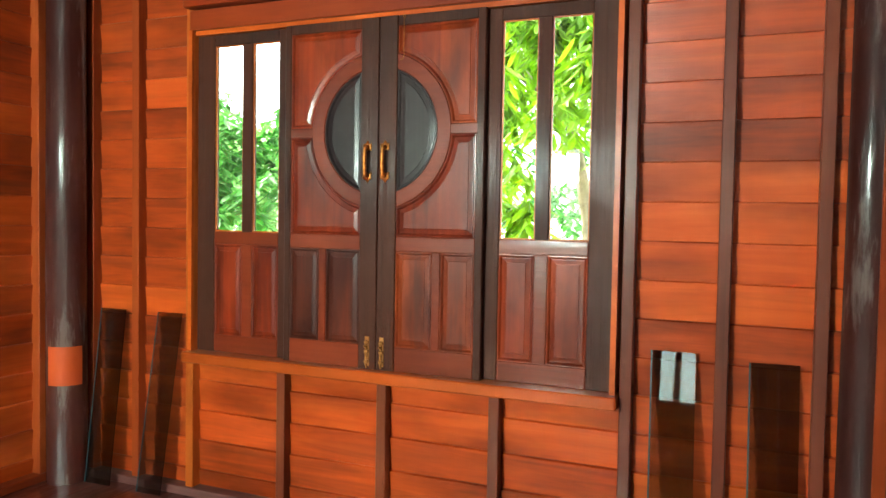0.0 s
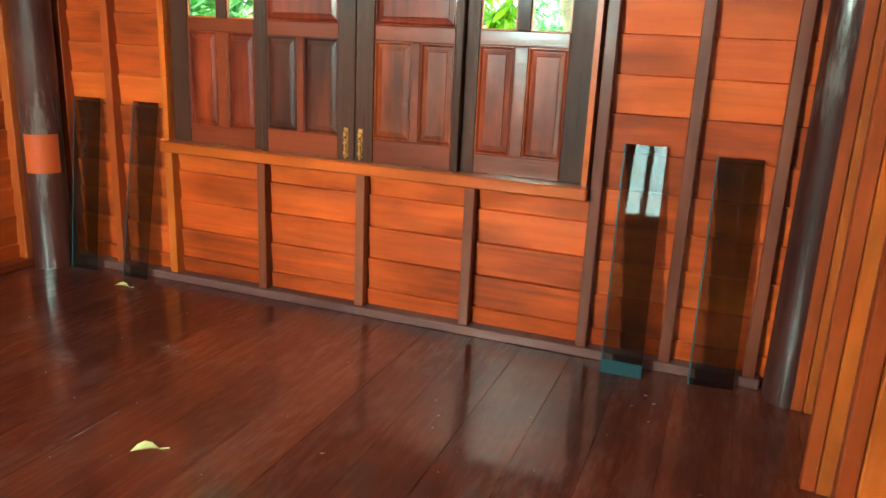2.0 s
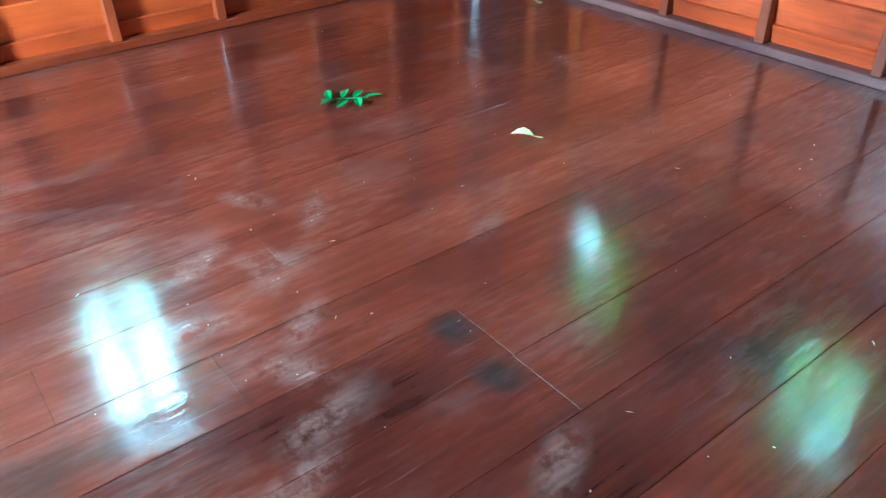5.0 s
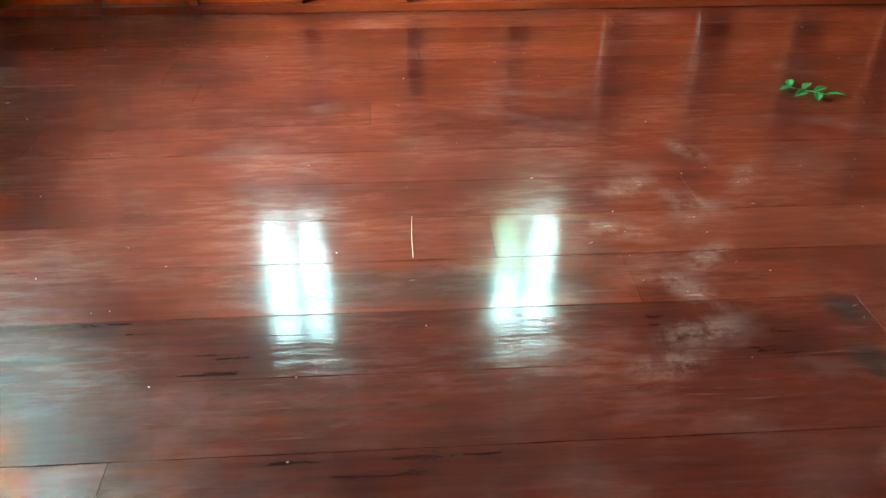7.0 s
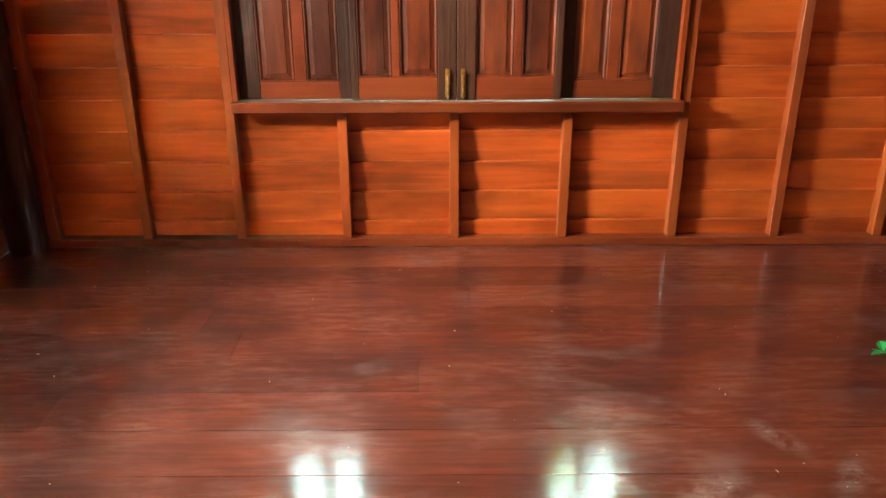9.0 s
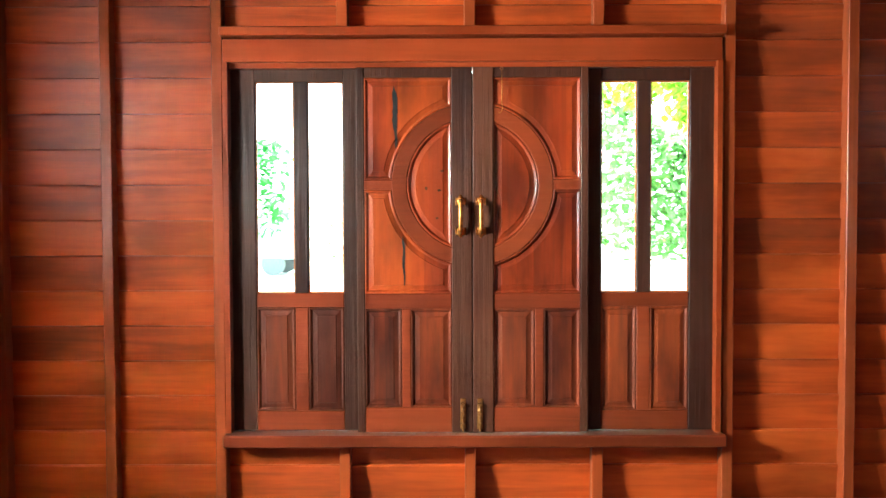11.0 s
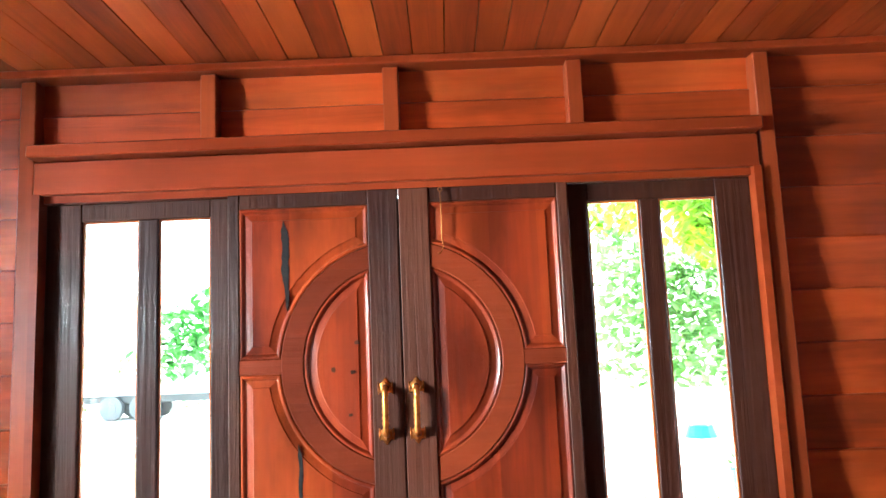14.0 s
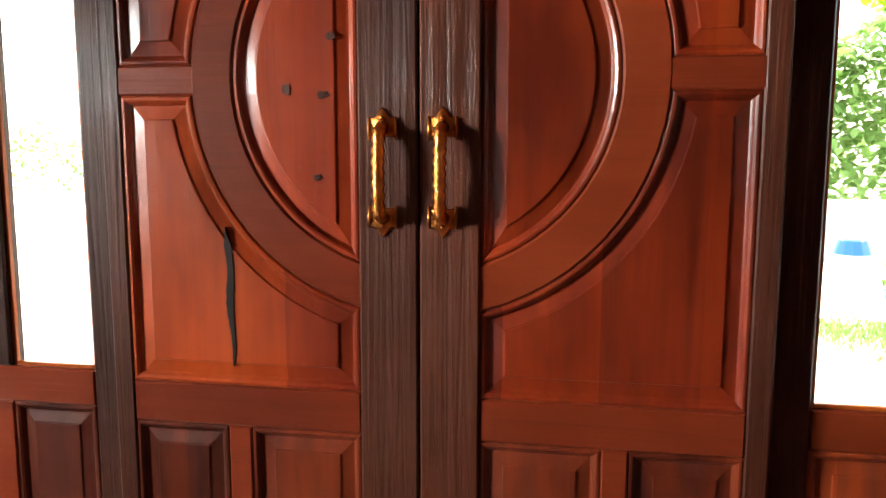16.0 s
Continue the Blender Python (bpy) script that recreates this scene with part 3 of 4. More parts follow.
        part("panel", stepped(lambda d: corner_poly(s, 1, d), RAISED(f)), M_PANEL, sash)
        part("panel", stepped(lambda d: corner_poly(s, -1, d), RAISED(f)), M_PANEL, sash)
        for a, c in ((0.088, 0.262), (0.30, 0.455)):
            part("panel", profile(rect(min(s * a, s * c), max(s * a, s * c), 0.838, 1.258), RAISED(f)), M_PANEL_DARK, sash)
        part("handle", HANDLE, None, sash, "ornate brass pull handle", pose(s * 0.043 - 0.008, f - 0.004, 1.647))
        part("tower_bolt", BOLT, None, sash, "tarnished brass tower bolt", pose(s * 0.036 - 0.006, f - 0.004, 0.812))
        if s > 0:
            part("hook", HOOK, None, sash, "brass wire hook", pose(0.122, f, 0))
    return win


window("window_1", NORTH, M_DISC, M_PANEL, "varnished wooden four-leaf window with black roundel, middle leaves shut")
west_window = window("window_2", WEST, M_PANEL, M_PANEL_DARK, "varnished wooden four-leaf window with carved roundel, middle leaves shut", M_RED)
window("window_3", SOUTH, M_PANEL, M_PANEL, "varnished wooden four-leaf window of the south wall")

# two dark splits in a panel of the west window
left_leaf = [o for o in west_window.children if o.name.startswith("sash")][2]
for u, z0, z1, w in ((-0.292, 1.352, 1.565, 0.006), (-0.325, 1.935, 2.195, 0.011)):
    n = 24
    r = random.Random(int(z0 * 100))
    edge, back = [], []
    for i in range(n + 1):
        k = i / n
        mid = u + 0.003 * math.sin(2.2 * k + z0) + 0.002 * math.sin(11 * k)
        half = w * min(1, 7 * (1 - k), 0.25 + 1.6 * k) * (0.8 + 0.35 * r.random()) * (1 if 0 < i < n else 0.1)
        edge.append((mid + half, z0 + (z1 - z0) * k))
        back.append((mid - half * 0.9, z0 + (z1 - z0) * k))
    part("split", profile(edge + back[::-1], [(0, 0.001), (0, -0.0050)]), M_SPLIT, left_leaf, "dark split in the panel")

# dark smudges on one half of the roundel
for i, (y, z, w, h) in enumerate(((-0.339, 1.838, 0.008, 0.007), (-0.407, 1.765, 0.007, 0.009), (-0.352, 1.757, 0.010, 0.006), (-0.362, 1.640, 0.008, 0.005))):
    r = random.Random(60 + i)
    rim = [(y - YB0 + w * k * math.cos(a), z + h * k * math.sin(a)) for a, k in ((2 * math.pi * j / 14, r.uniform(0.6, 1.1)) for j in range(14))]
    part("smudge", profile(rim, [(0, -0.002), (0, -0.0052)]), M_STUD_BROWN, left_leaf, "dark smudge on the panel")


# ---- walls ----
def board_mesh(length, low=0.0, high=COURSE):
    """One siding board seen from inside: its top edge stands proud, its foot lies behind the board below."""
    bm = bmesh.new()
    prof = [(0.0, high - 0.005), (0.009, high), (0.017, high), (0.033, low - 0.014), (0.019, low - 0.014)]
    n = max(1, int(length / 0.5))
    rows = []
    for i in range(n + 1):
        x = -length / 2 + length * i / n
        rows.append([bm.verts.new((x, y + 0.0012 * math.sin(5 * x + 40 * z), z + 0.0010 * math.sin(7.3 * x + length))) for y, z in prof])
    for a, c in zip(rows, rows[1:]):
        for k in range(5):
            bm.faces.new((a[k], a[(k + 1) % 5], c[(k + 1) % 5], c[k]))
    bm.faces.new(rows[0]), bm.faces.new(rows[-1])
    return finish(bm, "board", M_BOARD)


BOARDS = {}


def lay_boards(wall, m_local, u0, u1, z0, z1):
    """Courses of siding between two heights on one stretch of a wall."""
    k = math.floor((z0 - 0.121) / COURSE) - 0
    z = 0.121 + k * COURSE
    while z < z1 - 0.01:
        low, high = max(z, z0), min(z + COURSE, z1)
        if high - low > 0.02:
            key = (round(u1 - u0, 3), round(low - z, 3), round(high - z, 3))
            if key not in BOARDS:
                BOARDS[key] = board_mesh(u1 - u0, low - z, high - z)
            part("board", BOARDS[key], None, wall, "", m_local @ pose((u0 + u1) / 2, DEEP, z))
        z += COURSE


STUDS = {}


def stud(wall, m_local, u, z0, z1, mat, width=0.046, deep=0.058, front=0.0):
    key = (mat.name, round(z1 - z0, 3), width, deep)
    if key not in STUDS:
        STUDS[key] = finish(box(-width / 2, width / 2, 0, deep, 0, z1 - z0, 0.003), "stud", mat)
    return part("stud", STUDS[key], None, wall, "", m_local @ pose(u, front, z0))


def shell(u0, u1, z0, z1, openings, y0=0.080, y1=0.105):
    """The outer skin of a wall, with its openings cut through."""
    bm = bmesh.new()
    cuts = sorted(openings)
    u = u0
    for a, c, lo, hi in cuts:
        box(u, a, y0, y1, z0, z1, 0, bm)
        box(a, c, y0, y1, z0, lo, 0, bm)
        box(a, c, y0, y1, hi, z1, 0, bm)
        u = c
    box(u, u1, y0, y1, z0, z1, 0, bm)
    return bm


def wall(name, m, u0, u1, top, openings, label):
    """A stud wall: outer skin at the pose m, to which its studs, plates and boards belong."""
    return tagged(part(name, shell(u0, u1, -0.02, top, openings), M_OUTER, None, label, m), label, "wall", "", "structure")


I4 = Matrix.Identity(4)
OPEN = (W0 - 0.022, W1 + 0.022, Z_SILL - 0.022, Z_HEAD)

# west wall
west = wall("wall_west", WEST, -2.28, 3.38, 3.26, [OPEN], "orange varnished lap siding on dark studs, around a window")
for y in (-2.22, -1.755, -1.285, 0.868, 1.385, 1.905, 2.41, 2.905):
    stud(west, I4, y - YB0, 0.042, 2.64, M_STUD_RED)
for y in (-0.757, -0.222, 0.318):
    stud(west, I4, y - YB0, 0.042, Z_SILL - 0.022, M_STUD_RED)
    stud(west, I4, y - YB0, 2.432, 2.64, M_STUD_RED)
# shade along the wall's foot is put into the plate's darker red
part("base_plate", box(-2.15, 3.20, -0.012, 0.06, 0.0, 0.042, 0.004), M_RED, west)
part("top_plate", box(-2.15, 3.28, -0.014, 0.07, 2.64, 2.70, 0.004), M_BEAM, west)

# north wall
north = wall("wall_north", NORTH, -1.93, 4.7, 3.26, [OPEN], "orange varnished lap siding on dark studs, around a window")
for x, mat in ((-3.235, M_STUD_RED), (-2.925, M_STUD_RED), (-2.572, M_STUD_ORANGE), (-0.440, M_STUD), (-0.095, M_STUD), (0.232, M_STUD)):
    stud(north, I4, x - XA0, 0.042, 2.64, mat)
for x in (-2.03, -1.50, -0.975):
    stud(north, I4, x - XA0, 0.042, Z_SILL - 0.022, M_STUD)
    stud(north, I4, x - XA0, 2.432, 2.64, M_STUD)
part("base_plate", box(-1.85, 1.80, -0.014, 0.06, 0.0, 0.042, 0.004), M_PLATE, north, "worn greyish base plate")
part("top_plate", box(-1.86, 1.85, -0.014, 0.07, 2.64, 2.70, 0.004), M_BEAM, north)

# east wall, beside the wide opening
east = tagged(part("wall_east", shell(-3.05, -1.05, -0.02, 3.26, [], 0.125, 0.15), M_OUTER, None, "", EAST), "short orange stud wall beside the wide opening", "wall", "", "structure")
for y in (2.955, 2.385, 1.865, 1.40, 1.075):
    # each stud in two colours: shaded front in red, lit south flank in orange
    stud(east, I4, -y, 0.0, 2.60, M_STUD_RED, 0.050, 0.042)
    stud(east, I4, -y, 0.0, 2.60, M_STUD_ORANGE, 0.066, 0.058, 0.044)
part("top_plate", box(-3.0, -1.05, -0.014, 0.07, 2.60, 2.66, 0.004), M_BEAM, east)

# south wall, behind the walk, and plain walls that close the neighbouring bay
south = wall("wall_south", SOUTH, -1.87, 2.06, 3.26, [OPEN], "orange varnished lap siding on studs, around a window")
for u in (-1.95, -1.5, W0 - 0.045, W1 + 0.045):
    stud(south, I4, u, 0.042, 2.64, M_STUD_RED)
for u in (-0.53, 0.0, 0.53):
    stud(south, I4, u, 0.042, Z_SILL - 0.022, M_STUD_RED)
    stud(south, I4, u, 2.432, 2.64, M_STUD_RED)
part("base_plate", box(-2.1, 1.47, -0.012, 0.06, 0.0, 0.042, 0.004), M_STUD_RED, south)
part("top_plate", box(-2.1, 1.63, -0.014, 0.07, 2.64, 2.70, 0.004), M_BEAM, south)
tagged(part("wall_south_east", shell(-4.95, -2.25, -0.02, 3.26, []), M_OUTER, None, "", SOUTH), "plain brown timber wall of the next bay", "wall", "", "structure")
tagged(part("wall_far_east", shell(-3.2, 2.6, -0.02, 3.26, [], 0.0, 0.03), M_OUTER, None, "", pose(3.2, 0, 0, 0, 0, -90)), "plain brown timber wall of the next bay", "wall", "", "structure")

# ---- ceiling ----


def planks(axis, a0, a1, b0, b1, h0, h1, width, seed):
    """A run of planks, each its own solid with an open joint. axis: the way that they lie."""
    rnd = random.Random(seed)
    bm = bmesh.new()
    u = b0
    while u < b1 - 0.005:
        w = min(width * rnd.uniform(0.94, 1.06), b1 - u)
        lift = rnd.uniform(0, 0.002)
        if axis == "X":
            box(a0, a1, u, u + w - 0.003, h0 + lift, h1, 0, bm)
        elif axis == "Y":
            box(u, u + w - 0.003, a0, a1, h0 + lift, h1, 0, bm)
        u += w
    return bm


def riser_planks(axis, fixed0, fixed1, b0, b1, z0, z1, width, seed):
    rnd = random.Random(seed)
    bm = bmesh.new()
    u = b0
    while u < b1 - 0.005:
        w = min(width * rnd.uniform(0.94, 1.06), b1 - u)
        if axis == "Y":
            box(fixed0, fixed1, u, u + w - 0.003, z0, z1, 0, bm)
        else:
            box(u, u + w - 0.003, fixed0, fixed1, z0, z1, 0, bm)
        u += w
    return bm


def ceiling_piece(name, bm, mat, label):
    return tagged(part(name, bm, mat, None, label), label, "ceiling", "", "structure")


PW = 0.088
ceiling_piece("soffit_west", planks("X", FLOOR_X0 - 0.03, TRAY_X0, -2.44, 3.15, SOFFIT, SOFFIT + 0.02, PW, 1), M_SOFFIT, "red-brown plank soffit along the west wall")
ceiling_piece("soffit_north", planks("Y", TRAY_Y1, 3.15, TRAY_X0, XE + 0.08, SOFFIT, SOFFIT + 0.02, PW, 2), M_SOFFIT, "red-brown plank soffit along the north wall")
ceiling_piece("soffit_south", planks("Y", -2.44, TRAY_Y0, TRAY_X0, XE + 0.08, SOFFIT, SOFFIT + 0.02, PW, 3), M_SOFFIT, "red-brown plank soffit at the south edge")
ceiling_piece("soffit_east", planks("X", TRAY_X1, XE + 0.08, TRAY_Y0, TRAY_Y1, SOFFIT, SOFFIT + 0.02, PW, 4), M_SOFFIT, "red-brown plank soffit at the east edge")
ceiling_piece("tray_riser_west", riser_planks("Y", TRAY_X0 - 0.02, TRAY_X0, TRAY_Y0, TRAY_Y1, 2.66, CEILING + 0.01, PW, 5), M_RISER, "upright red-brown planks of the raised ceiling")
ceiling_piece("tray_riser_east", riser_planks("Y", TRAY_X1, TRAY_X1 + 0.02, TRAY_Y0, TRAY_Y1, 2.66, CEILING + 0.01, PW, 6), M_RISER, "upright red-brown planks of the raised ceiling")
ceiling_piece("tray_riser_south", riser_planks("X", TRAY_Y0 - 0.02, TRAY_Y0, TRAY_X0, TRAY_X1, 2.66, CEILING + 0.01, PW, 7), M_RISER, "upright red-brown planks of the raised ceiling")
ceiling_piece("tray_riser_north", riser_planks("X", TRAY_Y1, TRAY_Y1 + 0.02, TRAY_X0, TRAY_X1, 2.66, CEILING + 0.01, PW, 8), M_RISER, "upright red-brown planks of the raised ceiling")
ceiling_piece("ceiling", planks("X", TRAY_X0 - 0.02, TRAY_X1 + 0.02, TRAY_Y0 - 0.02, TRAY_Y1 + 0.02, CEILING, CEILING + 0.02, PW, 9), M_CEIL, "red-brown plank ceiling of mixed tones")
ceiling_piece("ceiling_east_bay", box(XE + 0.08, 3.3, -2.5, 3.2, SOFFIT, SOFFIT + 0.02), M_OUTER, "plain timber ceiling of the next bay")


def trim(name, x0, x1, y0, y1, z0, z1, mat=None, label="red varnished edge beam of the raised ceiling"):
    return tagged(part(name, box(x0, x1, y0, y1, z0, z1, 0.004), mat or M_BEAM), label, "trim", "", "structure")


trim("trim_edge_west", TRAY_X0 - 0.03, TRAY_X0 + 0.026, TRAY_Y0 - 0.03, TRAY_Y1 + 0.03, 2.642, 2.702)
trim("trim_edge_east", TRAY_X1 - 0.026, TRAY_X1 + 0.03, TRAY_Y0 - 0.03, TRAY_Y1 + 0.03, 2.642, 2.702)
trim("trim_edge_south", TRAY_X0 + 0.026, TRAY_X1 - 0.026, TRAY_Y0 - 0.03, TRAY_Y0 + 0.026, 2.642, 2.702)
trim("trim_edge_north", TRAY_X0 + 0.026, TRAY_X1 - 0.026, TRAY_Y1 - 0.026, TRAY_Y1 + 0.03, 2.642, 2.702)
trim("trim_cove_west", TRAY_X0, TRAY_X0 + 0.03, TRAY_Y0, TRAY_Y1, 2.995, CEILING, None, "red moulding under the raised ceiling")
trim("trim_cove_south", TRAY_X0 + 0.03, TRAY_X1 - 0.03, TRAY_Y0, TRAY_Y0 + 0.03, 2.995, CEILING, None, "red moulding under the raised ceiling")
trim("trim_cove_north", TRAY_X0 + 0.03, TRAY_X1 - 0.03, TRAY_Y1 - 0.03, TRAY_Y1, 2.995, CEILING, None, "red moulding under the raised ceiling")
trim("trim_cove_east", TRAY_X1 - 0.03, TRAY_X1, TRAY_Y0, TRAY_Y1, 2.995, CEILING, None, "red moulding under the raised ceiling")
trim("trim_cornice_west", XB + 0.014, XB + 0.04, -2.3, 3.0, 2.636, SOFFIT, None, "red cornice under the soffit")
trim("trim_cornice_north", -3.2, 0.3, YA - 0.04, YA - 0.014, 2.636, SOFFIT, None, "red cornice under the soffit")

# roof over the house, with deep eaves
roof = box(-4.6, 4.4, -3.7, 4.3, 3.25, 3.33)
tagged(part("roof", roof, M_OUTER), "plain timber roof deck with deep eaves", "roof", "", "structure")


# ---- posts ----
def post(x, y, r, top, label):
    bm = bmesh.new()
    n, last = 28, None
    for i in range(25):
        z = top * i / 24
        ring = []
        for k in range(n):
            a = 2 * math.pi * k / n
            d = r * (1 + 0.018 * math.sin(3 * a + 1.7 * z) + 0.012 * math.sin(7 * a - 2.3 * z)) - 0.006 * z / top
            ring.append(bm.verts.new((x + d * math.cos(a), y + d * math.sin(a), z)))
        if last:
            for k in range(n):
                bm.faces.new((last[k], last[(k + 1) % n], ring[(k + 1) % n], ring[k]))
        last = ring
    bm.faces.new(last)
    return tagged(part("corner_post", bm, M_POST, smooth=True), label, "post", "round posts")


nw = post(-3.30, 2.98, 0.102, 2.66, "glossy dark round timber post in the corner, with an orange patch")
post(0.372, 3.02, 0.088, 2.66, "glossy dark round timber post with worn grey varnish")
post(-3.345, -2.335, 0.09, 2.66, "glossy dark round timber post in the shaded corner")
pm = bmesh.new()
last = None
for i in range(9):
    a = radians(-100 + 12 * i + 4)
    pair = [pm.verts.new((-3.30 + 0.1065 * math.cos(a), 2.98 + 0.1065 * math.sin(a), z)) for z in (0.515, 0.715)]
    if last:
        pm.faces.new((last[0], pair[0], pair[1], last[1]))
    last = pair
part("patch", pm, M_PAPER, nw, "orange patch on the dark post", smooth=True)

# ---- leaning glass ----


def glass_strip(corners, label, teal=False):
    """A strip of dark tinted glass: foot left, foot right, top right, top left of its front face."""
    a, b, c, d = [Vector(p) for p in corners]
    c = b + (d - a) * 0.5 + (c - b) * 0.5
    d = a + (c - b)
    n = (b - a).cross(d - a).normalized() * 0.005
    thing = empty("glass_strip", Matrix.Translation((a + b) / 2))
    o = (a + b) / 2
    bm = bmesh.new()
    vs = [bm.verts.new(p - o) for p in (a, b, c, d, a - n, b - n, c - n, d - n)]
    for f in ((0, 1, 2, 3), (7, 6, 5, 4), (0, 4, 5, 1), (1, 5, 6, 2), (2, 6, 7, 3), (3, 7, 4, 0)):
        bm.faces.new([vs[i] for i in f])
    part("sheet", bm, M_TINT, thing)
    k = 0.055 / (d - a).length
    foot = bmesh.new()
    vs = [foot.verts.new(p - o + n * 0.3) for p in (a, b, b + (c - b) * k, a + (d - a) * k)]
    vs += [foot.verts.new(v.co - n * 0.2) for v in vs[:4]]
    for f in ((0, 1, 2, 3), (7, 6, 5, 4), (0, 4, 5, 1), (1, 5, 6, 2), (2, 6, 7, 3), (3, 7, 4, 0)):
        foot.faces.new([vs[i] for i in f])
    m = 0.006 / (b - a).length
    rim = bmesh.new()
    vs = [rim.verts.new(p - o + n * 0.15) for p in (a, a + (b - a) * m, d + (c - d) * m, d)]
    vs += [rim.verts.new(v.co - n * 0.1) for v in vs[:4]]
    for f in ((0, 1, 2, 3), (7, 6, 5, 4), (0, 4, 5, 1), (1, 5, 6, 2), (2, 6, 7, 3), (3, 7, 4, 0)):
        rim.faces.new([vs[i] for i in f])
    part("ground_edge", rim, M_TEAL, thing, "dull greenish ground edge")
    if teal:
        part("foot_strip", foot, M_TEAL, thing, "dull teal foot of the glass")
    else:
        foot.free()
    return tagged(thing, label, "glass", "leaning glass strips")


glass_strip(((-0.330, 2.941, 0.002), (-0.166, 2.943, 0.002), (-0.186, 3.096, 0.915), (-0.352, 3.094, 0.914)), "long strip of dark tinted glass with a teal foot", True)
glass_strip(((0.010, 2.985, 0.002), (0.180, 3.003, 0.002), (0.165, 3.10, 0.900), (0.003, 3.098, 0.895)), "long strip of dark tinted glass leaning on the siding")
glass_strip(((-3.185, 2.985, 0.002), (-3.02, 2.99, 0.002), (-3.005, 3.085, 0.905), (-3.170, 3.083, 0.902)), "dark tinted glass strip leaning beside the corner post")
glass_strip(((-2.84, 2.99, 0.002), (-2.69, 2.995, 0.002), (-2.64, 3.095, 0.905), (-2.795, 3.09, 0.905)), "dark tinted glass strip leaning beside the window")


# ---- small things on the floor ----
def leaf_patch(bm, base, way, length, width, up, curl=0.15):
    """One leaf blade, folded along its midrib."""
    base, way = Vector(base), Vector(way).normalized()
    side = way.cross(Vector(up)).normalized()
    n = side.cross(way)
    mids, ls, rs = [], [], []
    for t, w in ((0, 0.04), (0.25, 0.75), (0.5, 1.0), (0.75, 0.7), (1.0, 0.03)):
        p = base + way * length * t + n * (curl * length * (t - t * t))
        mids.append(bm.verts.new(p))
        ls.append(bm.verts.new(p + side * width * w / 2 + n * width * 0.18 * w))
        rs.append(bm.verts.new(p - side * width * w / 2 + n * width * 0.18 * w))
    for i in range(4):
        bm.faces.new((mids[i], mids[i + 1], ls[i + 1], ls[i]))
        bm.faces.new((mids[i + 1], mids[i], rs[i], rs[i + 1]))


def sprig():
    thing = tagged(empty("leaf_sprig", pose(-2.205, 1.36, 0.002) @ Matrix.Scale(0.66, 4)), "fresh green leaf sprig lying on the floor", "leaf")
    rnd = random.Random(4)
    stem = tube([(-0.10, -0.10, 0.006), (-0.02, 0, 0.012), (0.02, 0.05, 0.014), (0.06, 0.13, 0.008)], 0.003, 6)
    part("stem", stem, M_LEAF_GREEN, thing)
    for x, y, a, l, w in ((-0.06, -0.06, 160, 0.13, 0.07), (-0.05, -0.03, -75, 0.13, 0.075), (-0.02, 0.0, 135, 0.14, 0.075), (0.0, 0.02, -55, 0.15, 0.075),
                          (0.02, 0.05, 120, 0.13, 0.07), (0.03, 0.07, -25, 0.14, 0.075), (0.05, 0.10, 70, 0.13, 0.07)):
        bm = bmesh.new()
        leaf_patch(bm, (x, y, 0.010), (math.cos(radians(a)), math.sin(radians(a)), 0.03), l, w * 0.72, (rnd.uniform(-0.3, 0.3), rnd.uniform(-0.3, 0.3), 1), 0.18)
        part("leaf", bm, M_LEAF_GREEN, thing)


sprig()


def fallen(x, y, turn, length, width, mat, label):
    bm = bmesh.new()
    leaf_patch(bm, (0, 0, 0.003), (1, 0, 0.06), length, width, (0, 0, 1), 0.35)
    tube([(0, 0, 0.003), (-length * 0.35, 0.006, 0.004)], 0.002, 6, bm)
    return tagged(part("fallen_leaf", bm, mat, None, label, pose(x, y, 0.001, 0, 0, turn)), label, "leaf")


fallen(-1.495, 1.715, 222, 0.085, 0.055, M_LEAF_YELLOW, "pale yellow fallen leaf curled on the floor")
fallen(-2.68, 2.86, 200, 0.075, 0.05, M_LEAF_YELLOW, "pale green fallen leaf near the wall")
sh = tube([(0.235 + 0.03 * math.sin(t * 1.9), 1.345 - 0.09 * t, 0.006 + 0.012 * math.sin(3.1 * t)) for t in (i / 10 for i in range(11))], [0.004 + 0.007 * math.sin(math.pi * i / 10) for i in range(11)], 8)
tagged(part("wood_shaving", sh, M_CREAM, smooth=True), "curled cream wood shaving on the floor", "shaving")

rnd = random.Random(11)
cr = bmesh.new()
for i in range(170):
    x, y = rnd.uniform(-3.1, 0.2), rnd.uniform(-2.0, 2.9)
    a, l, w = rnd.uniform(0, 6.3), rnd.choice((0.0015, 0.002, 0.003, 0.004, 0.010)), rnd.uniform(0.0008, 0.002)
    d, s = Vector((math.cos(a), math.sin(a), 0)) * l, Vector((-math.sin(a), math.cos(a), 0)) * w
    o = Vector((x, y, 0.0005))
    vs = [cr.verts.new(p) for p in (o - d, o + s, o + d, o - s, o + Vector((0, 0, w)))]
    for k in range(4):
        cr.faces.new((vs[k], vs[(k + 1) % 4], vs[4]))
tagged(part("floor_crumbs", cr, M_CRUMB), "pale crumbs and splinters scattered over the floor", "debris", "", "stuff")
tw = tube([(-1.351, -0.237, 0.003), (-1.24, -0.240, 0.004), (-1.138, -0.239, 0.003)], [0.0004, 0.0009, 0.0011], 6)
tagged(part("straw", tw, M_CREAM), "thin pale straw lying on the floor", "straw")

cb = tube([(-2.30, 0.58, 3.04), (-2.295, 0.578, 2.98), (-2.305, 0.585, 2.90), (-2.33, 0.59, 2.855)], 0.007, 8)
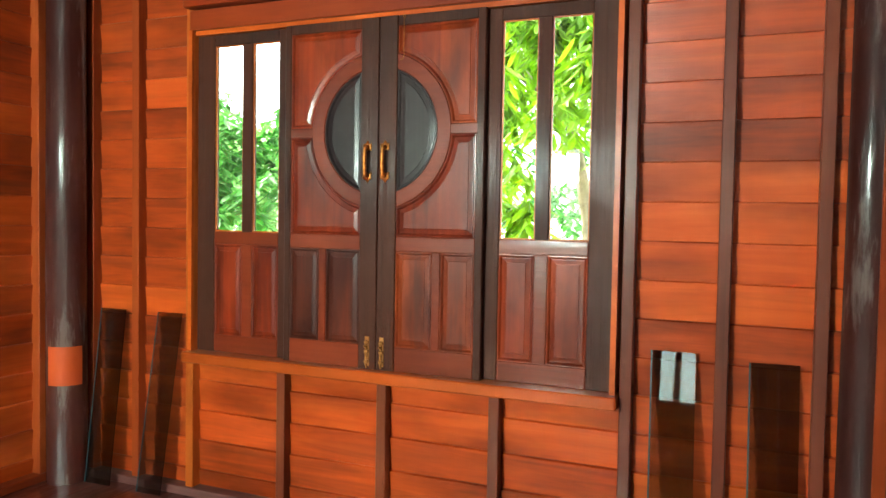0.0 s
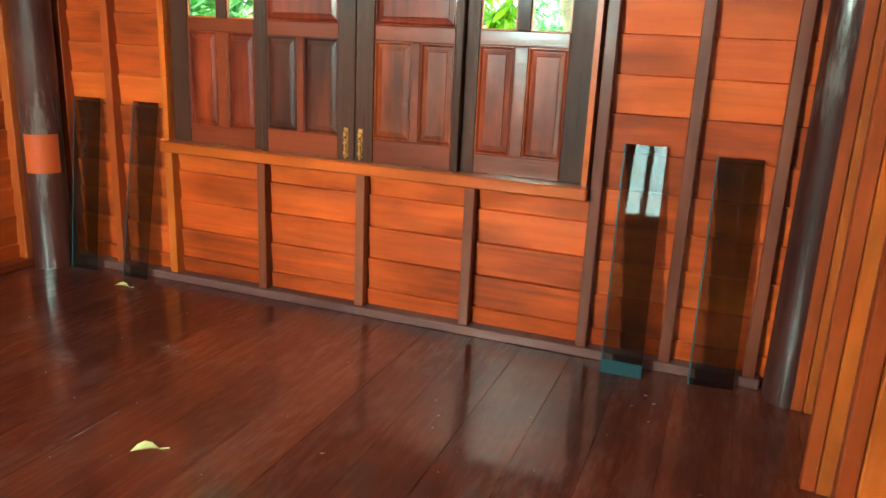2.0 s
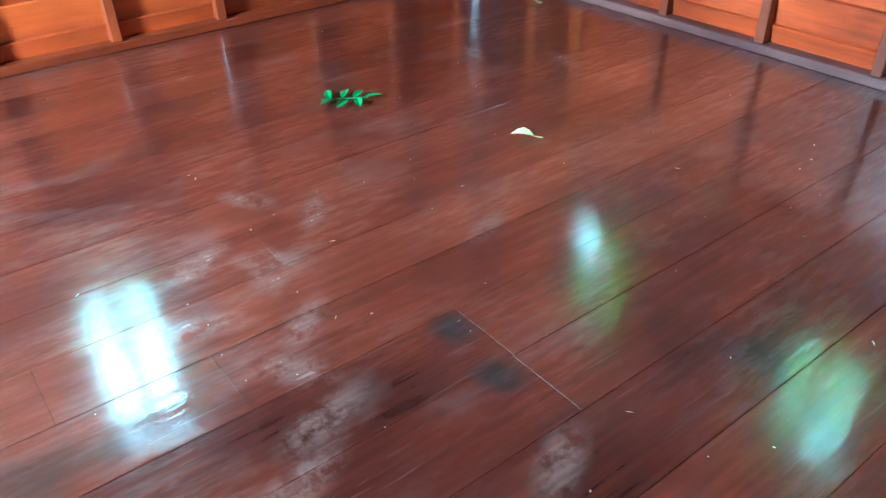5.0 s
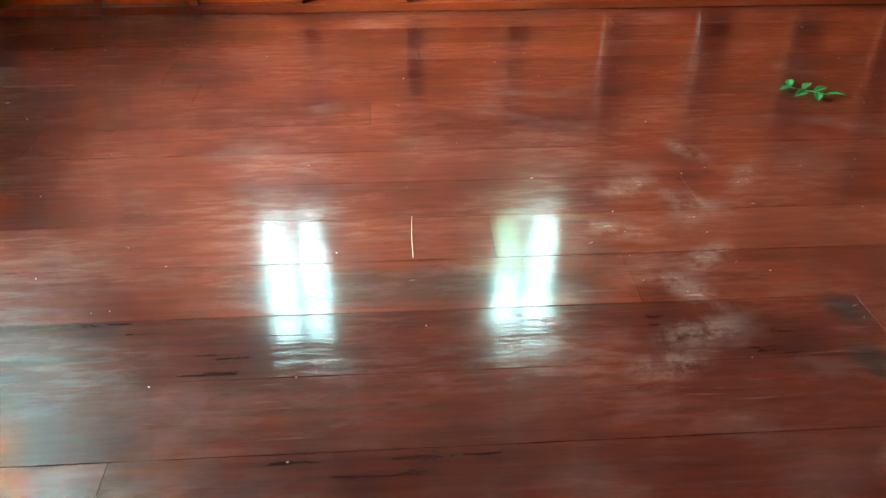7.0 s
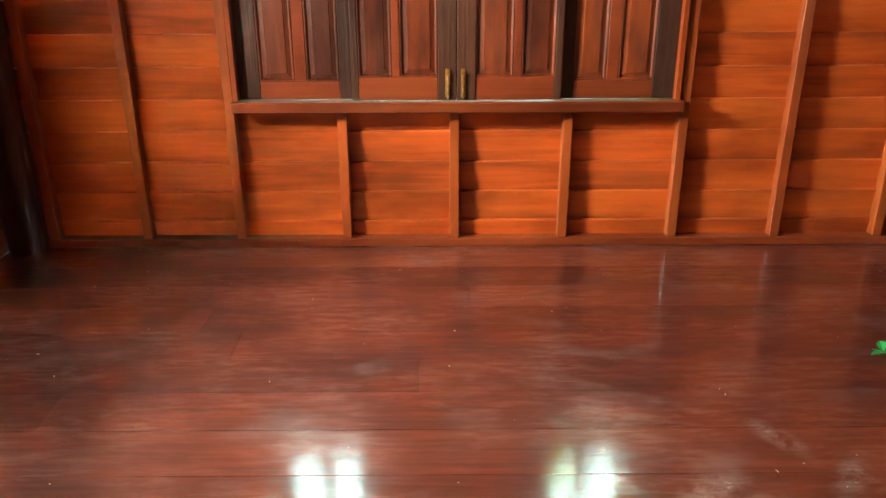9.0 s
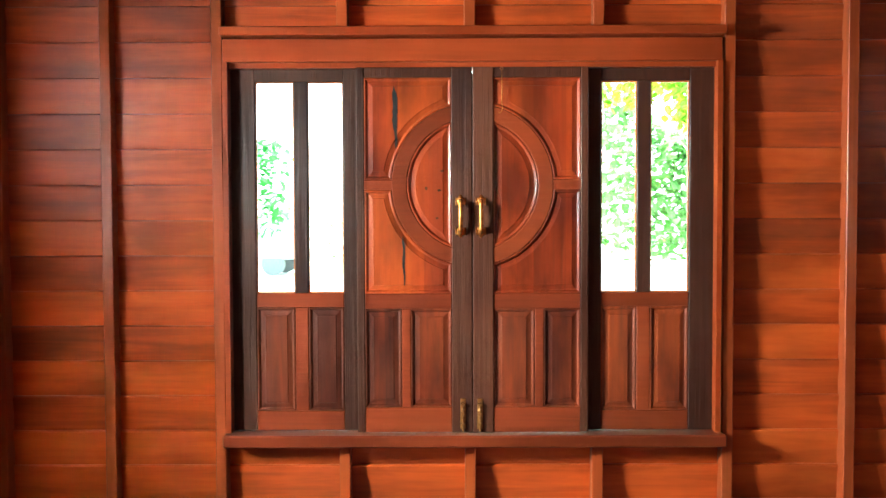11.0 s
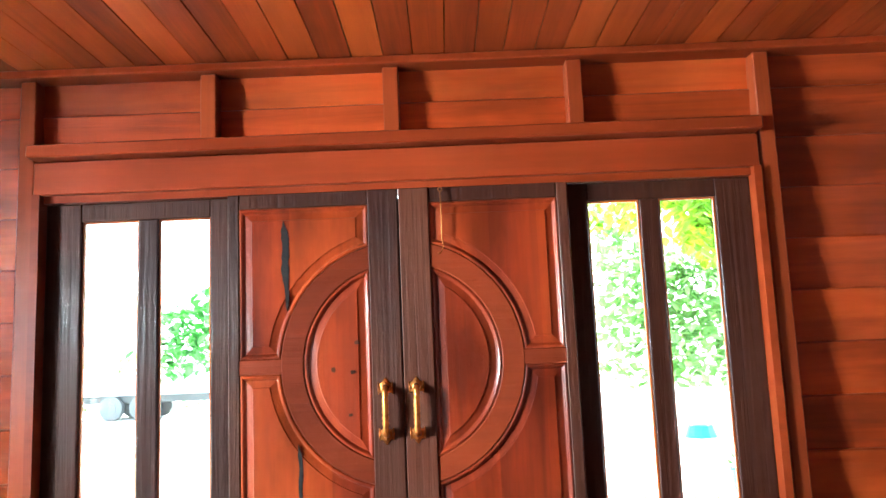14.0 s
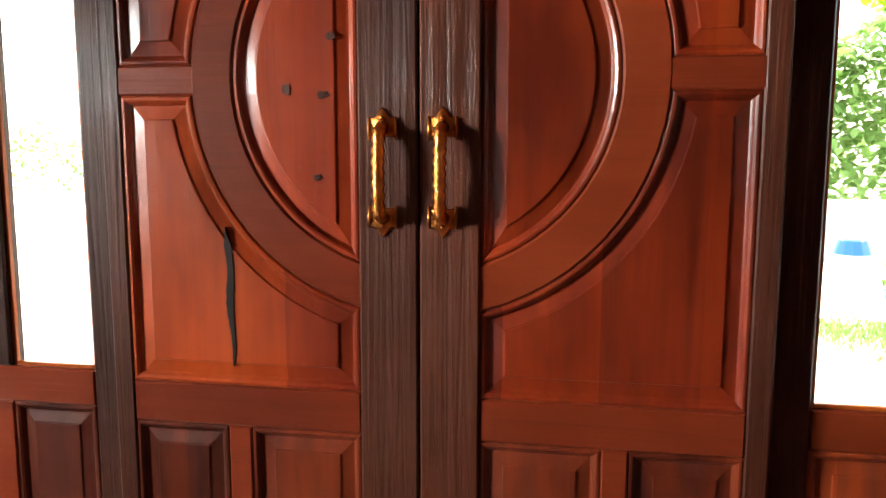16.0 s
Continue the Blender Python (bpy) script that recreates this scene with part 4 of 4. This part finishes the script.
tagged(part("ceiling_cable", cb, M_CREAM, smooth=True), "loose cream electric cable hanging from the ceiling", "cable")

# ---- outside ----
M_GROUND = plain("pale_concrete", (0.62, 0.59, 0.54), 0.85, 0, 0, 1.3, 0.15)
M_GRASS = plain("grass", (0.10, 0.20, 0.04), 0.8, 0, 0, 6, 0.5)
M_TRUNK = plain("bark", (0.26, 0.20, 0.14), 0.85, 0, 0, 9, 0.35)
M_MANGO = leaf_material("mango_leaves", (0.095, 0.17, 0.018), (0.21, 0.34, 0.04), 0.6)
M_BROAD = leaf_material("broad_leaves", (0.12, 0.21, 0.024), (0.26, 0.38, 0.05), 0.65)
M_HEDGE = leaf_material("hedge_leaves", (0.10, 0.18, 0.05), (0.20, 0.32, 0.11), 0.6)
M_GARDEN = leaf_material("garden_leaves", (0.035, 0.105, 0.02), (0.085, 0.22, 0.05), 0.5)
M_WHITE = plain("white_render", (0.78, 0.78, 0.75), 0.8, 0, 0, 3, 0.08)
M_BLUE = plain("blue_plastic", (0.02, 0.13, 0.42), 0.4)
M_TEALPOT = plain("teal_pot", (0.10, 0.42, 0.52), 0.4)
M_TILE = plain("clay_tile", (0.20, 0.085, 0.05), 0.7, 0, 0, 14, 0.25)
M_SPIRIT = plain("spirit_house_wood", (0.15, 0.048, 0.02), 0.5, 0, 0, 12, 0.3)
M_GOLD = plain("gold_trim", (0.50, 0.38, 0.17), 0.4, 0, 0, 10, 0.2)
M_RUBBER = plain("tyre_rubber", (0.13, 0.13, 0.13), 0.8)
M_TRUCK = plain("truck_paint", (0.42, 0.45, 0.47), 0.35)
M_DARK = plain("dark_metal", (0.06, 0.06, 0.06), 0.5)
G = -0.55

gr = bmesh.new()
vs = [gr.verts.new((x, y, G)) for x, y in ((-900, -900), (900, -900), (900, 900), (-900, 900))]
gr.faces.new(vs)
tagged(part("ground", gr, M_GROUND), "pale sunlit concrete yard", "ground", "", "structure")


def crown(name_seed, clusters, leaf_len, leaf_wid, per, droop, parent, mat, spread):
    """Leaves in hanging rosettes round many twig ends."""
    r = random.Random(name_seed)
    bm = bmesh.new()
    for cx, cy, cz in clusters:
        for i in range(per):
            a = 2 * math.pi * i / per + r.uniform(-0.4, 0.4)
            way = Vector((math.cos(a), math.sin(a), -droop + r.uniform(-0.35, 0.45)))
            o = Vector((cx, cy, cz)) + Vector((r.gauss(0, spread), r.gauss(0, spread), r.gauss(0, spread)))
            leaf_patch(bm, o, way, leaf_len * r.uniform(0.7, 1.15), leaf_wid * r.uniform(0.8, 1.15), (r.uniform(-0.3, 0.3), r.uniform(-0.3, 0.3), 1), -0.25)
    return part("crown", bm, mat, parent)


def cloud(seed, n, centre, radii, holes=0.0):
    """Twig ends in an uneven cloud of lobes."""
    r = random.Random(seed)
    lobes = [(Vector((r.gauss(0, 0.5), r.gauss(0, 0.5), r.gauss(0, 0.45))), r.uniform(0.35, 0.6)) for _ in range(9)]
    out = []
    while len(out) < n:
        c, s = r.choice(lobes)
        p = c + Vector((r.gauss(0, 1), r.gauss(0, 1), r.gauss(0, 1))).normalized() * s * r.uniform(0.6, 1.0)
        out.append((centre[0] + p.x * radii[0], centre[1] + p.y * radii[1], centre[2] + p.z * radii[2]))
    return out


def tree(x, y, trunk_pts, radius, label, clusters, leaf_len, leaf_wid, per, droop, mat, seed, limbs=5, spread=0.05):
    thing = tagged(empty("tree", pose(x, y, G)), label, "tree")
    n = len(trunk_pts)
    bm = tube(trunk_pts, [radius * (1 - 0.55 * i / (n - 1)) for i in range(n)], 10)
    top = Vector(trunk_pts[-1])
    r = random.Random(seed)
    for i in range(limbs):
        c = Vector(r.choice(clusters)) - Vector((x, y, G))
        mid = top.lerp(c, 0.5) + Vector((0, 0, 0.2))
        tube([top - Vector((0, 0, 0.15)), mid, c], [radius * 0.42, radius * 0.25, radius * 0.08], 7, bm)
    part("trunk", bm, M_TRUNK, thing, smooth=True)
    crown(seed, [(a - x, b - y, c - G) for a, b, c in clusters], leaf_len, leaf_wid, per, droop, thing, mat, spread)
    return thing


# mango tree close to the north window
tree(-1.42, 7.1, [(0, 0, 0), (0.0, 0, 0.7), (0.0, 0.0, 1.4), (-0.04, 0.0, 1.95), (-0.17, 0.0, 2.6), (-0.34, 0, 3.2)], 0.10, "mango tree with long drooping leaves and a pale trunk",
     cloud(20, 130, (-1.42, 5.3, 2.45), (0.85, 0.45, 0.8)) + cloud(21, 170, (-1.9, 6.5, 2.7), (1.4, 0.8, 1.0)) + cloud(22, 260, (-2.6, 6.6, 4.9), (2.0, 1.3, 1.0)) + cloud(27, 480, (-4.5, 6.3, 4.3), (1.1, 0.9, 1.15)), 0.24, 0.055, 11, 0.9, M_MANGO, 21)
tree(-6.2, 9.0, [(0, 0, 0), (0.05, 0, 1.2), (0, 0, 2.6)], 0.13, "leafy garden tree behind the house", cloud(23, 560, (-5.6, 7.7, 2.05), (1.6, 1.2, 1.3)), 0.20, 0.075, 9, 0.6, M_GARDEN, 23)
tree(-3.6, 11.5, [(0, 0, 0), (0.05, 0, 1.2), (0, 0, 2.2)], 0.12, "leafy garden tree behind the house", cloud(24, 420, (-3.2, 10.6, 1.5), (2.4, 1.2, 1.7)), 0.22, 0.08, 9, 0.6, M_GARDEN, 24)
tree(-8.6, 11.8, [(0, 0, 0), (0.05, 0, 1.2), (0, 0, 2.6)], 0.13, "leafy garden tree behind the house", cloud(25, 380, (-8.4, 11.4, 2.1), (1.9, 1.2, 1.5)), 0.24, 0.09, 9, 0.6, M_HEDGE, 25)
# broad-leaved tree whose boughs hang before the west window
tree(-12.4, 5.0, [(0, 0, 0), (0.03, 0, 1.2), (0.0, 0.02, 2.4), (0.05, 0, 3.2)], 0.085, "slender broad-leaved tree with bright leaves",
     cloud(31, 330, (-7.6, 2.15, 3.15), (1.3, 1.15, 0.72)), 0.15, 0.085, 9, 0.9, M_BROAD, 31)


# tree line and hedge across the yard
def hedge(x, y0, y1, z0, z1, n, seed, label, mat=M_HEDGE):
    r = random.Random(seed)
    bm = bmesh.new()
    for _ in range(n):
        y = r.uniform(y0, y1)
        t = (y - y0) / (y1 - y0)
        top = z1 * (0.75 + 0.25 * math.sin(y * 1.1 + seed) * math.sin(y * 0.37))
        o = (x + r.gauss(0, 0.7), y, z0 + (top - z0) * r.random() ** 0.8)
        leaf_patch(bm, o, (r.uniform(-1, 1), r.uniform(-1, 1), r.uniform(-0.8, 0.5)), r.uniform(0.25, 0.45), r.uniform(0.16, 0.28), (r.uniform(-0.4, 0.4), r.uniform(-0.4, 0.4), 1))
    return tagged(part("hedge", bm, mat, None, label), label, "hedge", "", "stuff")


hedge(-24, 4.5, 22, G + 1.0, 7.5, 9800, 41, "dense green shrubs and trees across the yard")
hedge(-42, -34, 0, G, 3.6, 2600, 42, "low line of green trees far across the road")
hedge(-24, -8.8, -5.4, G + 1.9, 4.6, 800, 43, "single leafy bush by the road", M_GARDEN)

# low white yard wall
yw = bmesh.new()
box(-19.2, -19.0, 2.0, 22, G, G + 1.15, 0.02, yw)
box(-19.25, -18.95, 2.0, 22, G + 1.15, G + 1.25, 0.02, yw)
tagged(part("yard_wall", yw, M_WHITE), "low white rendered yard wall", "wall", "", "structure")
gs = random.Random(5)
gb = bmesh.new()
for i in range(3600):
    y = gs.uniform(2.2, 7)
    x = -12.0 + 0.25 * (y - 4) + gs.gauss(0, 0.45)
    leaf_patch(gb, (x, y, G), (gs.uniform(-0.5, 0.5), gs.uniform(-0.5, 0.5), 1), gs.uniform(0.05, 0.15), 0.025, (gs.uniform(-1, 1), gs.uniform(-1, 1), 0.2))
tagged(part("grass_strip", gb, M_HEDGE), "strip of weeds and grass along the yard", "grass", "", "stuff")


def spirit_house(m):
    """A small shrine on a post: box with railing, steep tiled roof with gilded bargeboards, and a ladder."""
    t = tagged(empty("spirit_house", m), "small wooden spirit house with tiled roof on a post", "shrine")
    part("post", box(-0.13, 0.13, -0.11, 0.11, 0, 0.92, 0.01), M_SPIRIT, t)
    part("platform", box(-0.42, 0.42, -0.48, 0.42, 0.92, 1.0, 0.01), M_SPIRIT, t)
    part("railing", box(-0.40, 0.40, -0.46, -0.43, 1.0, 1.20, 0.006), M_SPIRIT, t)
    part("railing", box(-0.40, -0.37, -0.43, 0.40, 1.0, 1.20, 0.006), M_SPIRIT, t)
    part("cabin", box(-0.24, 0.26, -0.14, 0.34, 1.0, 1.36, 0.01), M_SPIRIT, t)
    gable = profile([(-0.40, 1.42), (0.40, 1.42), (0, 2.06)], [(0, 0.40), (0, -0.34), (0.05, -0.34), (0.10, -0.26)])
    part("gable", gable, M_SPIRIT, t, "dark open gable")
    for s in (-1, 1):
        n = Vector((0.66 * s, 0, 0.44)).normalized()
        foot, head = Vector((s * 0.47, 0, 1.36)), Vector((0, 0, 2.10))
        bar = bmesh.new()
        for e in (-0.40,):
            tube([foot + Vector((s * 0.04, e, -0.03)), foot + Vector((0, e, 0)), head + Vector((0, e, 0)), head + Vector((0, e, 0.09))], [0.012, 0.04, 0.035, 0.01], 6, bar)
        part("bargeboard", bar, M_GOLD, t, "gilded bargeboard")
        slope = part("roof_slope", plate(rect(0, 0.01, 0, 0.01), 0, 0.01), M_TILE, t)
        bm = bmesh.new()
        for row in range(5):
            for c in range(5):
                y0 = -0.36 + c * 0.155
                a = foot.lerp(head, row / 5 - 0.01)
                b = foot.lerp(head, (row + 1) / 5 + 0.03)
                lift_a, lift_b = n * 0.035, n * 0.012
                vs = []
                for p, l in ((a, lift_a), (b, lift_b)):
                    for k in range(5):
                        bow = n * 0.016 * math.sin(math.pi * k / 4)
                        vs.append(bm.verts.new(p + l + bow + Vector((0, y0 + 0.15 * k / 4, 0))))
                for k in range(4):
                    bm.faces.new((vs[k], vs[k + 1], vs[k + 6], vs[k + 5]))
        slope.data = finish(bm, "tiles", M_TILE)
    for s in (-1, 1):
        part("ladder_rail", tube([(s * 0.10, -1.15, 0.02), (s * 0.10, -0.46, 0.98)], 0.022, 6), M_GOLD, t)
    for i in range(6):
        k = (i + 0.5) / 6
        part("tread", box(-0.12, 0.12, -1.15 + 0.69 * k - 0.07, -1.15 + 0.69 * k + 0.07, 0.01 + 0.96 * k, 0.04 + 0.96 * k), M_GOLD, t)
    return t


spirit_house(pose(-10.9, 4.40, G, 0, 0, 8))


def potted(x, y, h, pot_mat, seed, label):
    t = tagged(empty("potted_plant", pose(x, y, G)), label, "plant", "potted plants")
    part("pot", tube([(0, 0, 0), (0, 0, 0.04), (0, 0, 0.30), (0, 0, 0.33)], [0.13, 0.14, 0.18, 0.19], 16), pot_mat, t, smooth=True)
    r = random.Random(seed)
    bm = bmesh.new()
    for i in range(90):
        a = r.uniform(0, 6.3)
        leaf_patch(bm, (r.gauss(0, 0.1), r.gauss(0, 0.1), 0.3 + r.random() * h), (math.cos(a), math.sin(a), r.uniform(-0.2, 0.9)), 0.16, 0.06, (0, 0, 1))
    part("foliage", bm, M_HEDGE, t)


potted(-12.6, 4.3, 0.55, M_DARK, 3, "leafy bush in a dark pot by the spirit house")
potted(-13.6, 4.5, 0.45, M_TEALPOT, 6, "leafy bush in a teal pot on the yard")

ur = tagged(empty("water_cooler_stand", pose(-15.8, 4.62, G)), "white latticed stand with a blue plastic base", "stand")
part("base", tube([(0, 0, 0.55), (0, 0, 0.78)], [0.30, 0.22], 12), M_BLUE, ur, "blue plastic base")
part("leg", tube([(0, 0, 0), (0, 0, 0.55)], 0.08, 8), M_WHITE, ur)
for i in range(6):
    part("slat", tube([(0.17 * math.cos(a), 0.17 * math.sin(a), 1.15 + 0.05 * i) for a in (k * math.pi / 8 for k in range(17))], 0.018, 6), M_WHITE, ur)
for k in range(4):
    a = k * math.pi / 2 + 0.4
    part("strut", tube([(0.20 * math.cos(a), 0.20 * math.sin(a), 0.76), (0.16 * math.cos(a), 0.16 * math.sin(a), 1.42)], 0.02, 6), M_WHITE, ur)


def truck(m):
    t = tagged(empty("truck", m), "pale grey lorry parked on the far road", "truck")
    part("body", box(-11.0, 2.2, -1.1, 1.1, 1.0, 1.9, 0.06), M_TRUCK, t)
    cab = profile([(2.3, 0.7), (4.3, 0.7), (4.3, 1.6), (3.8, 2.5), (2.3, 2.5)], [(0, 1.1), (0, -1.05), (0.05, -1.1)])
    part("cab", cab, M_TRUCK, t)
    part("chassis", box(-11.0, 4.0, -0.9, 0.9, 0.70, 1.0, 0.02), M_DARK, t)
    for x in (-3.2, -1.9, 3.1):
        for y in (-0.95, 0.95):
            w = part("wheel", tube([(x, y - 0.14, 0.5), (x, y + 0.14, 0.5)], 0.5, 20), M_RUBBER, t, smooth=False)
            part("rim", tube([(x, y - 0.16, 0.5), (x, y + 0.16, 0.5)], 0.24, 14), M_RUBBER, w)
    return t


road = box(-40, -29, -60, 60, G - 0.3, G + 0.03)
tagged(part("road", road, M_GROUND), "pale concrete road beyond the yard", "road", "", "structure")
truck(pose(-34, -10.8, G + 0.03, 0, 0, 86))

# ---- siding and floor pieces ----
for a, c in ((-2.10, W0 - 0.045), (W1 + 0.045, 3.25)):
    lay_boards(west, I4, a, c, 0.0, 2.66)
lay_boards(west, I4, W0 - 0.045, W1 + 0.045, 0.0, Z_SILL - 0.024)
lay_boards(west, I4, W0 - 0.045, W1 + 0.045, 2.395, 2.66)
for a, c in ((-1.90, W0 - 0.045), (W1 + 0.045, 1.90)):
    lay_boards(north, I4, a, c, 0.0, 2.66)
lay_boards(north, I4, W0 - 0.045, W1 + 0.045, 0.0, Z_SILL - 0.024)
lay_boards(north, I4, W0 - 0.045, W1 + 0.045, 2.395, 2.66)
for a, c in ((-1.87, W0 - 0.045), (W1 + 0.045, 1.95)):
    lay_boards(south, I4, a, c, 0.0, 2.66)
lay_boards(south, I4, W0 - 0.045, W1 + 0.045, 0.0, Z_SILL - 0.024)
lay_boards(south, I4, W0 - 0.045, W1 + 0.045, 2.395, 2.66)
lay_boards(east, pose(0, 0.045, 0), -3.05, -1.06, 0.0, 2.66)

slab = box(FLOOR_X0 - 0.1, FLOOR_X1 + 0.1, FLOOR_Y0 - 0.1, FLOOR_Y1 + 0.1, -0.12, -0.026)
floor = tagged(part("floor", slab, M_POST), "dark red varnished plank floor, scuffed and dusty", "floor", "", "structure")
FLOOR_BOARDS = {}
rnd = random.Random(8)
x = -0.69 - 0.2195 * 13
k = 0
while x < FLOOR_X1:
    x1 = x + 0.2195
    joints = {11: [0.335], 12: [0.888, -1.4], 13: [0.884]}.get(k, [rnd.uniform(-2.0, 2.0)])
    cuts = [FLOOR_Y0] + sorted(joints) + [FLOOR_Y1]
    a, c = max(x, FLOOR_X0), min(x1, FLOOR_X1)
    for y0, y1 in zip(cuts, cuts[1:]):
        key = (round(c - a, 3), round(y1 - y0, 3))
        if key not in FLOOR_BOARDS:
            FLOOR_BOARDS[key] = finish(box(-(c - a) / 2 + 0.0004, (c - a) / 2 - 0.0004, -(y1 - y0) / 2 + 0.0004, (y1 - y0) / 2 - 0.0004, -0.026, 0, 0.0008), "plank", M_FLOOR)
        part("plank", FLOOR_BOARDS[key], None, floor, "", pose((a + c) / 2, (y0 + y1) / 2, rnd.uniform(-0.0006, 0.0)))
    x = x1
    k += 1
